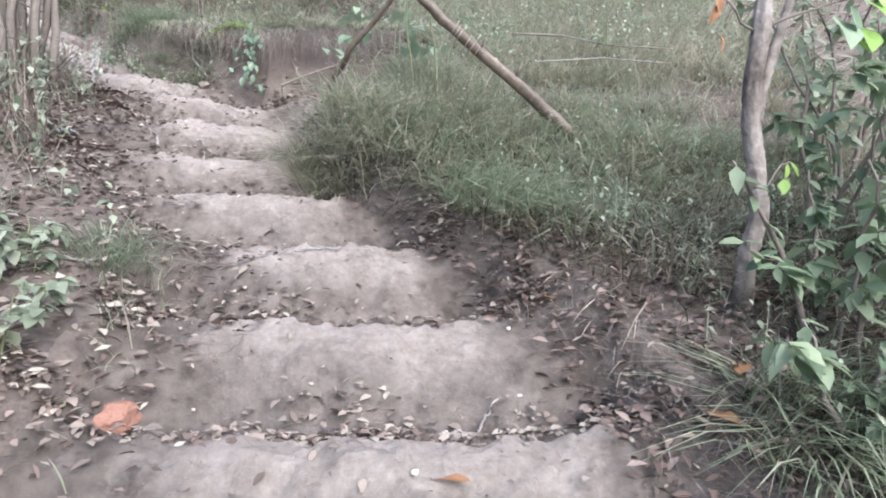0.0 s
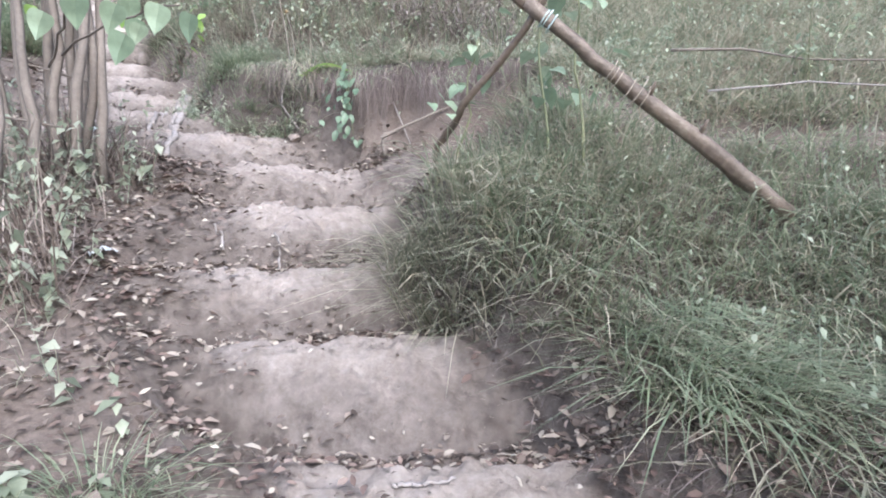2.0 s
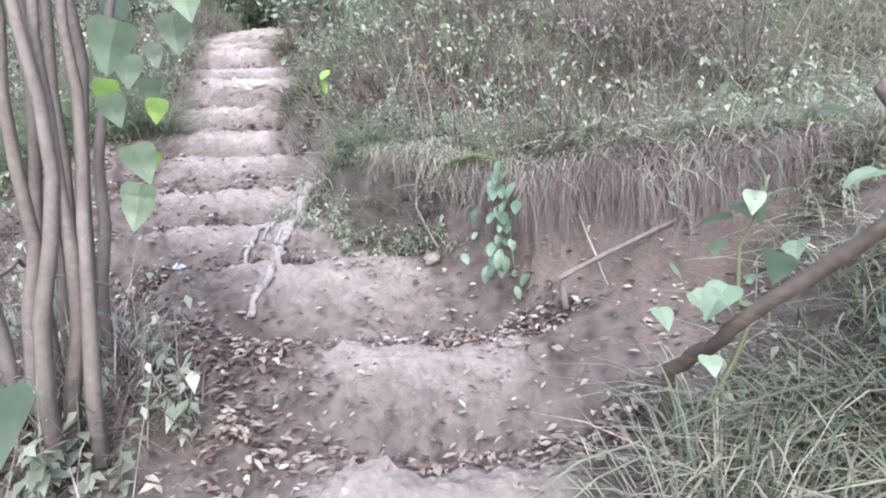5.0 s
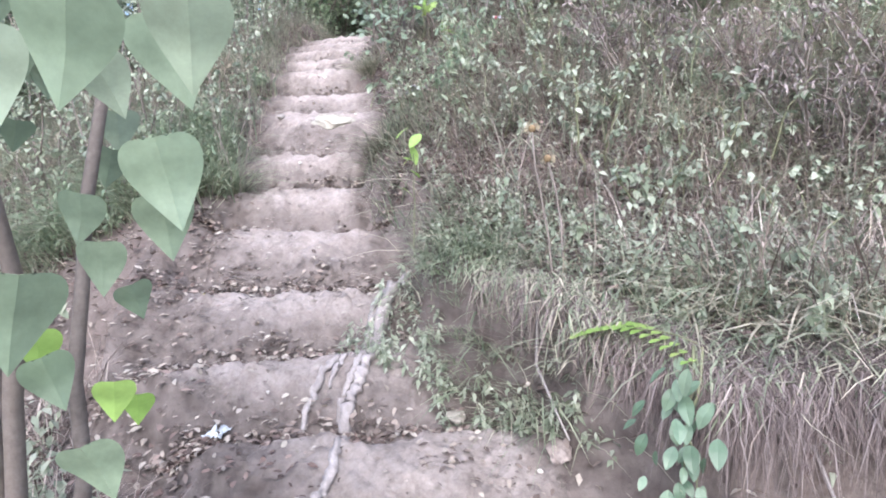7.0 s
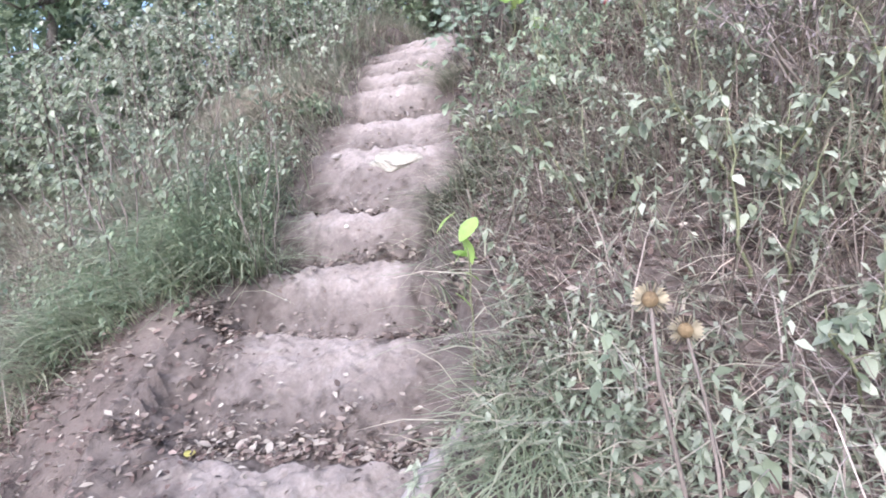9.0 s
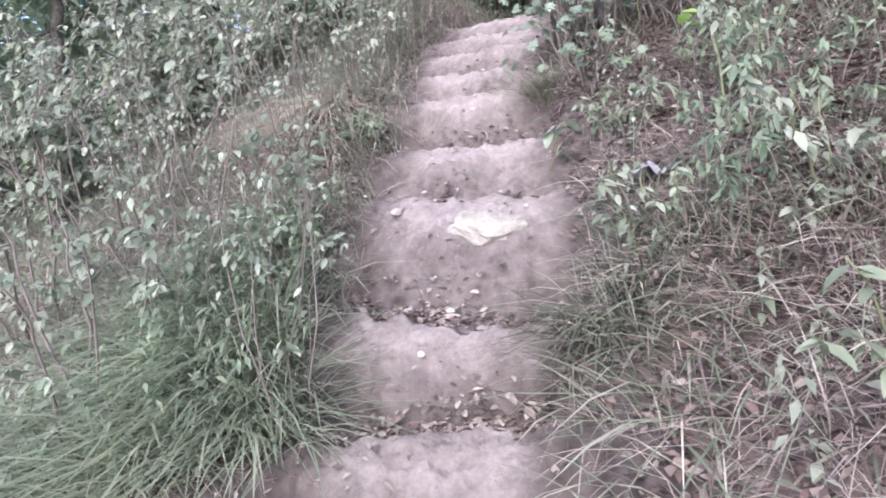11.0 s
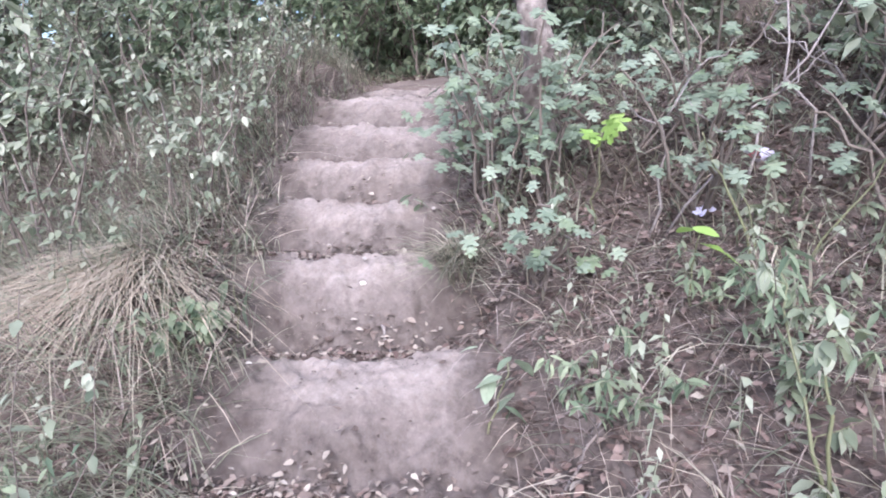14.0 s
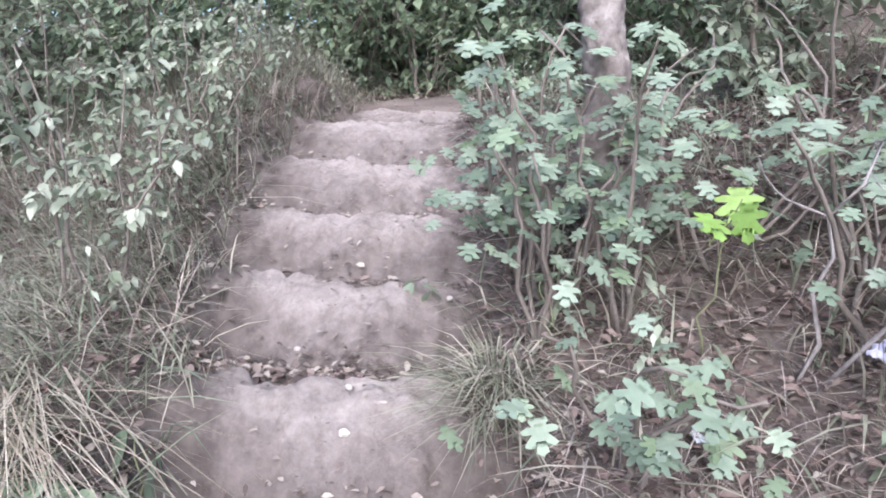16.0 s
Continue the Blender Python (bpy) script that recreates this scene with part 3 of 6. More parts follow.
# share along each step (0 at its lip) for fallen leaves, which gather in the troughs
def trough_places(n, at):
    i = rng.integers(0, STEPS, n)
    a, b = EDGES[i], EDGES[i + 1]
    v, u = rng.uniform(-0.25, 1.2, n), np.abs(rng.normal(*at, n))
    ax, ay = a[:, 0] + (a[:, 2] - a[:, 0]) * v, a[:, 1] + (a[:, 3] - a[:, 1]) * v
    bx, by = b[:, 0] + (b[:, 2] - b[:, 0]) * v, b[:, 1] + (b[:, 3] - b[:, 1]) * v
    return ax + (bx - ax) * u, ay + (by - ay) * u


def trough_leaves(name, label, n, mat, size, at=(0.09, 0.11)):
    x, y = trough_places(n, at)
    k = rng.random(n) < (0.25 + 0.9 * smooth(-0.3, 0.4, vnoise(x, y, 3.0, 4))) * (1 - 0.6 * smooth(5.0, 5.7, y))
    x, y = x[k], y[k]
    L = rng.uniform(*size, len(x))
    v = leaves(np.stack([x, y, height(x, y) + rng.uniform(0.003, 0.018, len(x))], 1), rng.uniform(0, 6.28, len(x)), rng.normal(0.06, 0.28, len(x)), L, L * rng.uniform(0.35, 0.65, len(x)), 0.25)
    tagged(new(name, mesh_np(name, *v, mat)), label, "fallen leaves", kind="stuff")


trough_leaves("trough_litter", "dry brown leaves gathered on the earth steps", 38000, LITTER, (0.012, 0.04), (0.14, 0.1))
# real crumbs, but their dark colour paints the shadowed line behind the lip
trough_leaves("shaded_trough_litter", "leaf crumbs coloured dark for the shaded crease behind each step's lip", 17000, DARK_LITTER, (0.012, 0.036), (0.06, 0.06))
trough_leaves("curled_trough_litter", "larger curled brown leaves in the litter of each step", 3600, LITTER, (0.03, 0.055), (0.12, 0.07))
trough_leaves("pale_trough_litter", "pale dry leaf scraps lying on the earth steps", 4600, PALE_LITTER, (0.01, 0.034), (0.09, 0.13))
fallen("scattered_litter", "dry leaf scraps scattered over the clay steps", 30000, (-7.5, 1, -0.5, 9, ), lambda x, y, f, s: 0.3 * (f < 0.1), LITTER, (0.01, 0.036), 0.012, True)
fallen("clay_crumbs", "loose crumbs of clay on the earth steps", 40000, (-7.5, 1, -0.5, 9), lambda x, y, f, s: 0.4 * (f < 0.15), WORN_CLAY, (0.005, 0.016), 0.006)
fallen("pale_litter", "small pale dry leaves lying on soil", 9000, (-8, 2.5, -0.5, 9.5), lambda x, y, f, s: np.where(f < 0, 0.14, 0.3), PALE_LITTER, (0.012, 0.036), 0.012, True)
fallen("left_litter", "thick brown leaf litter beside the lower steps", 36000, (-4.6, 0.2, 0.2, 4.6), lambda x, y, f, s: (s < 0) * smooth(-0.3, 0.1, f) * (0.3 + 0.7 * clumped(x, y, 2.0, 2)) * (1 - 0.75 * smooth(3.5, 3.8, y)) * (0.55 + 0.45 * smooth(1.5, 2.1, y)), LITTER, (0.014, 0.046), 0.025, True)
fallen("dark_left_litter", "dark rotting leaves beside the lower steps", 64000, (-4.6, 0.2, 0.2, 4.6), lambda x, y, f, s: (s < 0) * smooth(-0.35, 0.05, f) * (0.25 + 0.75 * clumped(x, y, 1.7, 5)) * (1 - 0.8 * smooth(3.4, 3.8, y)) * (0.35 + 0.65 * smooth(1.5, 2.1, y)), DARK_LITTER, (0.014, 0.042), 0.02, True)
fallen("landing_litter", "pale and brown leaves strewn over the bare bend", 1300, (-4.6, -2.0, 3.0, 4.9), lambda x, y, f, s: (s < 0) * (0.15 + 0.85 * clumped(x, y, 3.0, 3)), PALE_LITTER, (0.014, 0.042), 0.015, True)
# dark leaf colour paints the shade that the bushes throw here
fallen("right_litter", "brown and rusty fallen leaves, darkened for the shade under the bushes", 16000, (-0.2, 2.2, 0.3, 2.7), lambda x, y, f, s: (s > 0) * smooth(-0.15, 0.05, f) * 0.8, DARK_LITTER, (0.015, 0.05), 0.05, True)
fallen("hill_litter", "brown leaf litter lying between the grass", 54000, (-8.5, 3.0, 0.5, 10), lambda x, y, f, s: 0.8 * smooth(-0.1, 0.05, f), LITTER, (0.015, 0.05), 0.05)

fallen("slope_litter", "mauve-brown leaf litter on the upper slope", 44000, (-6.2, -2.2, 5.6, 8.6), lambda x, y, f, s: 0.8 * (s > 0) * smooth(-0.05, 0.1, f), DARK_LITTER, (0.015, 0.045), 0.05, True)
fallen("hollow_litter", "scattered leaves and crumbs in the earthy hollow", 2600, (-1.9, 0.1, 3.4, 4.35), lambda x, y, f, s: 0.7 * (s > 0) * (0.2 + 0.8 * clumped(x, y, 3.0, 6)), LITTER, (0.012, 0.04), 0.015, True)
# next two: dark leaves painted in as the shaded depth of the growth
fallen("hill_dark_litter", "brown leaf litter darkened for the shade under the hillside growth", 16000, (-3.2, -0.9, 4.2, 6.6), lambda x, y, f, s: 0.9 * (s > 0) * smooth(0.05, 0.2, f), DARK_LITTER, (0.018, 0.05), 0.04)
fallen("left_dark_litter", "brown leaf litter darkened for the shade under growth beside the upper steps", 42000, (-7.5, -3.6, 3.4, 8.0), lambda x, y, f, s: 0.9 * (s < 0) * smooth(0.05, 0.2, f) * smooth(0.0, 0.3, -3.9 - x + 0.3 * smooth(4.4, 4.9, y)), DARK_LITTER, (0.018, 0.05), 0.04)
hollow_free = lambda x, y: 1 - smooth(-1.95, -1.65, x) * (1 - smooth(-0.5, 0.0, x)) * smooth(3.45, 3.7, y) * (1 - smooth(4.25, 4.4, y))
upper_bare = lambda x, y: 1 - 0.72 * smooth(5.6, 6.3, y) * smooth(2.2, 2.8, -x)
# right of the lower steps: long arching grass
margin = lambda y: 0.18 * (1 - smooth(2.2, 2.9, y)) + 0.4 * (1 - smooth(1.7, 2.3, y))
lower_right = (-1.2, 2.6, 0.5, 4.1)
# bank-foot shade is put into the colour of these blades
grass("shaded_grass", "dense green grass at the foot of the bank, coloured dark for shade", 20000, (-0.4, 2.4, 0.5, 3.4), lambda x, y, f, s: (s > 0) * smooth(-0.06, 0.12, f - 0.5 * margin(y)) * (1 - 0.5 * smooth(2.6, 3.4, y)) * (0.3 + 0.7 * clumped(x, y, 3.0, 2)), SHADED_GRASS, (0.1, 0.3), (0.003, 0.008), (0.2, 0.85), (0.4, 1.0), 0.65)
grass("long_grass", "long arching green and straw grass on the bank", 34000, lower_right, lambda x, y, f, s: (s > 0) * (0.35 + 0.65 * smooth(2.3, 3.0, y)) * smooth(-0.08, 0.08, f - margin(y)) * (0.2 + 0.8 * clumped(x, y, 3.0, 1)) * hollow_free(x, y), GRASS, (0.15, 0.34), (0.003, 0.008), (0.2, 0.85), (0.4, 1.0), 0.65)
grass("brown_margin", "short brown dead grass and leaf stalks at the path's edge", 30000, (-0.6, 2.0, 0.4, 3.2), lambda x, y, f, s: (s > 0) * smooth(-0.06, 0.06, f) * (1 - smooth(0.5, 0.9, f)) * 0.9, ROOTLET, (0.03, 0.1), (0.0015, 0.0035), (0.5, 1.2), (0.4, 1.2), 0.6)
grass("pale_margin", "pale bent straw at the path's edge", 3500, (-0.6, 2.0, 0.4, 3.2), lambda x, y, f, s: (s > 0) * smooth(-0.02, 0.1, f) * (1 - smooth(0.5, 0.9, f)) * 0.7, STRAW, (0.04, 0.12), (0.0015, 0.003), (0.5, 1.2), (0.4, 1.2), 0.6)
grass("green_tufts", "fresh green grass tufts on the bank", 18000, lower_right, lambda x, y, f, s: (s > 0) * (0.3 + 0.7 * smooth(2.3, 2.9, y)) * smooth(0.0, 0.2, f - margin(y)) * clumped(x, y, 1.6, 3, 0.0, 0.3) * hollow_free(x, y), GREEN_GRASS, (0.16, 0.36), (0.004, 0.0095), (0.15, 0.7), (0.4, 1.0), 0.65)
grass("lower_straw", "bleached dry grass lying through the green", 9000, lower_right, lambda x, y, f, s: (s > 0) * (0.2 + 0.8 * smooth(2.2, 3.0, y)) * smooth(-0.05, 0.1, f - 0.6 * margin(y)) * (0.3 + 0.5 * clumped(x, y, 1.9, 6)) * hollow_free(x, y), STRAW, (0.14, 0.32), (0.0018, 0.004), (0.3, 0.95), (0.2, 0.9), 0.65)
grass("dead_tangle", "dead brown stalks among the grass", 60000, (-6.3, 2.8, 0.6, 9.2), lambda x, y, f, s: (s > 0) * smooth(0.05, 0.25, f) * (0.25 + 0.6 * clumped(x, y, 1.5, 5)) * hollow_free(x, y) * (0.3 + 0.7 * upper_bare(x, y)) * (1 - 0.75 * smooth(-1.4, -0.7, x) * smooth(3.9, 4.4, y)), DEAD, (0.08, 0.27), (0.0018, 0.004), (0.2, 1.05), (0.2, 0.9), 0.5)
# right hillside over the brow
upper_right = (-6.2, 2.8, 4.2, 9.2)
grass("hill_grass", "mixed green and dry grass on the hillside", 60000, upper_right, lambda x, y, f, s: (s > 0) * smooth(-0.05, 0.1, f) * (0.3 + 0.7 * clumped(x, y, 1.8, 2)) * hollow_free(x, y) * upper_bare(x, y), GRASS, (0.12, 0.3), (0.004, 0.01), (0.15, 0.8), (0.3, 1.0), 0.6)
grass("hill_green", "green grass blades on the hillside", 42000, upper_right, lambda x, y, f, s: (s > 0) * smooth(-0.02, 0.15, f) * clumped(x, y, 1.3, 4, 0.0, 0.4) * hollow_free(x, y) * upper_bare(x, y), GREEN_GRASS, (0.1, 0.28), (0.004, 0.009), (0.15, 0.8), (0.25, 0.9), 0.6)
grass("hill_straw", "bleached dry grass stalks on the hillside", 40000, upper_right, lambda x, y, f, s: (s > 0) * smooth(-0.02, 0.15, f) * (0.25 + 0.55 * clumped(x, y, 1.4, 6)) * hollow_free(x, y) * upper_bare(x, y), STRAW, (0.12, 0.3), (0.002, 0.005), (0.1, 0.9), (0.3, 1.0), 0.6)
grass("combed_grass", "brown dead grass combed down the upper slope", 42000, (-6.2, -1.8, 5.2, 8.6), lambda x, y, f, s: (s > 0) * smooth(-0.06, 0.1, f) * (1.25 - upper_bare(x, y)) * (0.3 + 0.6 * clumped(x, y, 2.0, 5)), DEAD, (0.05, 0.15), (0.0018, 0.004), (0.4, 1.2), (0.6, 1.4), 0.8)
grass("brown_stalks", "upright dead brown stalks on the hillside", 11000, (-2.9, -0.7, 4.5, 6.8), lambda x, y, f, s: (s > 0) * smooth(0.1, 0.3, f) * (0.3 + 0.6 * clumped(x, y, 1.4, 3)), DEAD, (0.16, 0.42), (0.002, 0.005), (0.1, 0.8), (0.1, 0.8), 0.5)
weeds("hill_weeds", "small grey-green leafy weeds on the hillside", 6600, upper_right, lambda x, y, f, s: (s > 0) * smooth(0.05, 0.25, f) * (0.15 + 0.75 * clumped(x, y, 1.6, 4)) * hollow_free(x, y) * (0.35 + 0.65 * upper_bare(x, y)) * (1 - 0.55 * smooth(0.5, 0.2, np.hypot((x + 1.5) / 3.0, (y - 5.4) / 2.0))), PALE_WEED, (0.08, 0.34), (0.016, 0.042), 11)
grass("hill_pale_grass", "pale grey-green grass on the open hillside", 46000, (-1.3, 2.8, 4.3, 7.6), lambda x, y, f, s: (s > 0) * smooth(0.1, 0.3, f) * (0.35 + 0.65 * clumped(x, y, 1.7, 1)) * hollow_free(x, y), GRASS, (0.08, 0.22), (0.004, 0.009), (0.2, 0.9), (0.3, 1.0), 0.6)
weeds("hill_herbs", "green leafy herbs on the hillside", 2400, upper_right, lambda x, y, f, s: (s > 0) * smooth(0.05, 0.25, f) * (0.15 + 0.6 * clumped(x, y, 1.2, 1)) * hollow_free(x, y) * (0.35 + 0.65 * upper_bare(x, y)), WEED, (0.08, 0.3), (0.025, 0.06), 10, 0.5)
weeds("brow_weeds", "low grey-green leafy weeds along the bank's brow", 1200, (-2.5, 0.8, 4.25, 4.95), lambda x, y, f, s: (s > 0) * 0.8 * (land(x, y) > 2.2), PALE_WEED, (0.05, 0.16), (0.016, 0.04), 10, 0.4)
weeds("lower_weeds", "small green leafy weeds among the grass", 1300, lower_right, lambda x, y, f, s: (s > 0) * smooth(0.15, 0.4, f) * 0.7 * hollow_free(x, y), PALE_WEED, (0.1, 0.3), (0.016, 0.036), 9)
# left hillside
left_box = (-8.6, -2.2, 3.6, 9.0)
landing_edge = lambda y: -4.0 + 0.36 * smooth(4.1, 4.75, y) + 0.05 * np.sin(9 * y)
left_growth = lambda x, y: np.maximum(smooth(0.0, 0.22, landing_edge(y) - x), smooth(4.72, 4.9, y))
left_side = lambda x, y, f, s: (s < 0) * smooth(-0.04, 0.15, f) * left_growth(x, y)
grass("left_grass", "green grass beside the upper steps", 26000, left_box, lambda x, y, f, s: left_side(x, y, f, s) * (0.35 + 0.65 * clumped(x, y, 1.8, 3)), GREEN_GRASS, (0.14, 0.34), (0.003, 0.008), (0.15, 0.8), (0.25, 0.9), 0.6)
grass("left_mixed", "mixed dry and green grass beside the upper steps", 56000, left_box, lambda x, y, f, s: left_side(x, y, f, s) * (0.3 + 0.6 * clumped(x, y, 1.5, 6)), GRASS, (0.12, 0.34), (0.002, 0.006), (0.15, 0.9), (0.25, 0.9), 0.6)
# low blades coloured dark in place of the shade under the weeds
grass("left_shaded_grass", "green grass under the weeds beside the steps, coloured dark for shade", 26000, left_box, lambda x, y, f, s: left_side(x, y, f, s) * (0.3 + 0.7 * clumped(x, y, 1.6, 5)), SHADED_GRASS, (0.1, 0.3), (0.003, 0.007), (0.15, 0.9), (0.25, 0.9), 0.6)
weeds("left_weeds", "leafy green weeds beside the upper steps", 800, left_box, lambda x, y, f, s: left_side(x, y, f, s) * smooth(0.05, 0.3, f) * (0.3 + 0.7 * clumped(x, y, 1.6, 4)), WEED, (0.12, 0.5), (0.022, 0.055), 15)
weeds("left_pale_weeds", "pale grey-green weeds beside the upper steps", 2000, left_box, lambda x, y, f, s: left_side(x, y, f, s) * (0.4 + 0.6 * smooth(5.4, 6.2, y)) * smooth(0.05, 0.3, f) * (0.2 + 0.6 * clumped(x, y, 1.3, 2)), MID_WEED, (0.1, 0.4), (0.018, 0.042), 11)
grass("left_straw", "bleached dry grass beside the upper steps", 22000, left_box, lambda x, y, f, s: left_side(x, y, f, s) * (0.25 + 0.6 * clumped(x, y, 1.3, 5)), STRAW, (0.1, 0.26), (0.0015, 0.0035), (0.2, 1.05), (0.4, 1.2), 0.7)
grass("left_dead_tangle", "dead brown stalks among the upper growth", 36000, left_box, lambda x, y, f, s: left_side(x, y, f, s) * (0.25 + 0.6 * clumped(x, y, 1.7, 7)), DEAD, (0.12, 0.42), (0.002, 0.005), (0.1, 0.9), (0.0, 0.6), 0.5)
weeds("clump_weeds", "leafy blue-green weeds overhanging the steps", 1100, (-4.9, -3.1, 3.95, 5.3), lambda x, y, f, s: (s < 0) * smooth(0.0, 0.15, f) * left_growth(x, y) * (0.4 + 0.6 * clumped(x, y, 1.6, 4)), DARK_LEAF, (0.1, 0.34), (0.022, 0.05), 13, 0.35)
grass("clump_grass", "dense green grass overhanging the steps", 8000, (-4.9, -2.9, 3.9, 5.3), lambda x, y, f, s: (s < 0) * smooth(-0.02, 0.12, f) * (0.35 + 0.65 * clumped(x, y, 2.2, 3)) * left_growth(x, y), GREEN_GRASS, (0.18, 0.42), (0.005, 0.011), (0.15, 0.7), (0.4, 1.0), 0.65)
# thin growth at the foot, left
grass("foot_grass", "sparse grass tufts beside the lower steps", 12000, (-3.0, 0.0, 0.4, 2.6), lambda x, y, f, s: (s < 0) * smooth(0.0, 0.15, f) * clumped(x, y, 2.4, 3, 0.1, 0.4), GRASS, (0.08, 0.22), (0.003, 0.006), (0.1, 0.8), (0.2, 0.8), 0.4)
weeds("foot_weeds", "small green weeds in leaf litter", 500, (-3.6, 0.0, 0.6, 3.4), lambda x, y, f, s: (s < 0) * smooth(0.1, 0.3, f) * (0.2 + 0.5 * clumped(x, y, 2.0, 6)), PALE_WEED, (0.06, 0.2), (0.025, 0.055), 7, 0.6)


around = lambda x, y: 1 - smooth(-9.0, -8.4, x) * (1 - smooth(2.4, 2.8, x)) * smooth(0.2, 0.7, y) * (1 - smooth(9.2, 9.8, y)) * (1 - (1 - smooth(-5.0, -4.0, x)) * (1 - smooth(3.0, 4.0, y)))
grass("outlying_grass", "rough grass on the hill round about", 44000, (-12, 9, -4, 13), lambda x, y, f, s: around(x, y) * smooth(0.3, 0.6, f) * (0.3 + 0.7 * clumped(x, y, 0.8, 3)), GRASS, (0.2, 0.45), (0.01, 0.02), (0.2, 0.9), (0.3, 1.0), 0.5)
fallen("outlying_litter", "brown leaf litter on the hill round about", 22000, (-12, 9, -4, 13), lambda x, y, f, s: around(x, y) * smooth(0.1, 0.3, f), LITTER, (0.04, 0.1), 0.04)
grass("bush_tangle", "dead stalks and shoots under the broad-leaved bush", 9000, (-3.2, -1.3, 2.2, 3.7), lambda x, y, f, s: (s < 0) * smooth(0.15, 0.4, f) * (0.25 + 0.6 * clumped(x, y, 1.8, 5)), DEAD, (0.12, 0.45), (0.002, 0.006), (0.1, 0.8), (0.0, 0.6), 0.3)
weeds("bush_weeds", "low green shoots under the broad-leaved bush", 420, (-3.2, -1.3, 2.2, 3.7), lambda x, y, f, s: (s < 0) * smooth(0.15, 0.35, f) * 0.7, PALE_WEED, (0.1, 0.4), (0.03, 0.06), 10, 0.55)
# rootlets and dead grass that hang from the brow
def hanging(name, label, n, x0, x1, mat, drop, width):
    x = rng.uniform(x0, x1, n)
    y = 4.2 + 0.16 * ((x + 1.1) / 0.8) ** 2 + 0.05 * vnoise(x, x * 0 + 4.2, 5.0, 3) + rng.uniform(0.02, 0.13, n)
    top = np.stack([x, y, land(x, y + 0.05) + 0.01], 1)
    out, down = rng.uniform(0.02, 0.09, n), rng.uniform(*drop, n)
    az = -np.pi / 2 + rng.normal(0, 0.8, n)
    t = np.array([0.0, 0.3, 0.65, 1.0])
    d = np.stack([np.cos(az), np.sin(az), 0 * az], 1)
    mid = top[:, None] + (out[:, None] * np.sqrt(t))[..., None] * d[:, None]
    mid[..., 2] += 0.03 * np.sin(t * 3.1)[None] - down[:, None] * t[None] ** 1.6
    mid[..., 0] += np.cumsum(rng.normal(0, 0.03, (n, 4)), 1)
    w = (rng.uniform(*width, n) * 0.5)[:, None, None] * np.array([1.0, 0, 0])
    v = np.concatenate([mid[:, :3] - w, mid[:, :3] + w, mid[:, 3:]], 1).reshape(-1, 3)
    o = np.arange(n)[:, None] * 7
    me = mesh_np(name, v, np.concatenate([o + [0, 3, 4, 1], o + [1, 4, 5, 2]], 0), o + [2, 5, 6], mat)
    tagged(new(name, me), label, "rootlets", kind="stuff")


hanging("hanging_rootlets", "grey-mauve rootlets and dead grass hanging over the bank", 4600, -1.3, -0.15, ROOTLET, (0.03, 0.32), (0.001, 0.0024))
hanging("brow_fringe", "dry grass fringe drooping over the bank's edge", 500, -2.0, 0.4, GRASS, (0.02, 0.15), (0.002, 0.005))
hanging("brow_green", "green grass hanging over the bank's edge", 500, -2.0, 0.4, GREEN_GRASS, (0.02, 0.12), (0.003, 0.006))
hanging("brow_dead", "brown dead grass hanging over the bank's edge", 1100, -1.9, 0.3, ROOTLET, (0.04, 0.2), (0.0012, 0.003))
hanging("bank_roots", "thin brown roots hanging down the bare bank", 260, -1.95, -0.9, DEAD, (0.08, 0.25), (0.0015, 0.003))


# ---- shrubs, saplings and trees ----
def ground_at(x, y):
    return float(height(np.array([x]), np.array([y]))[0])


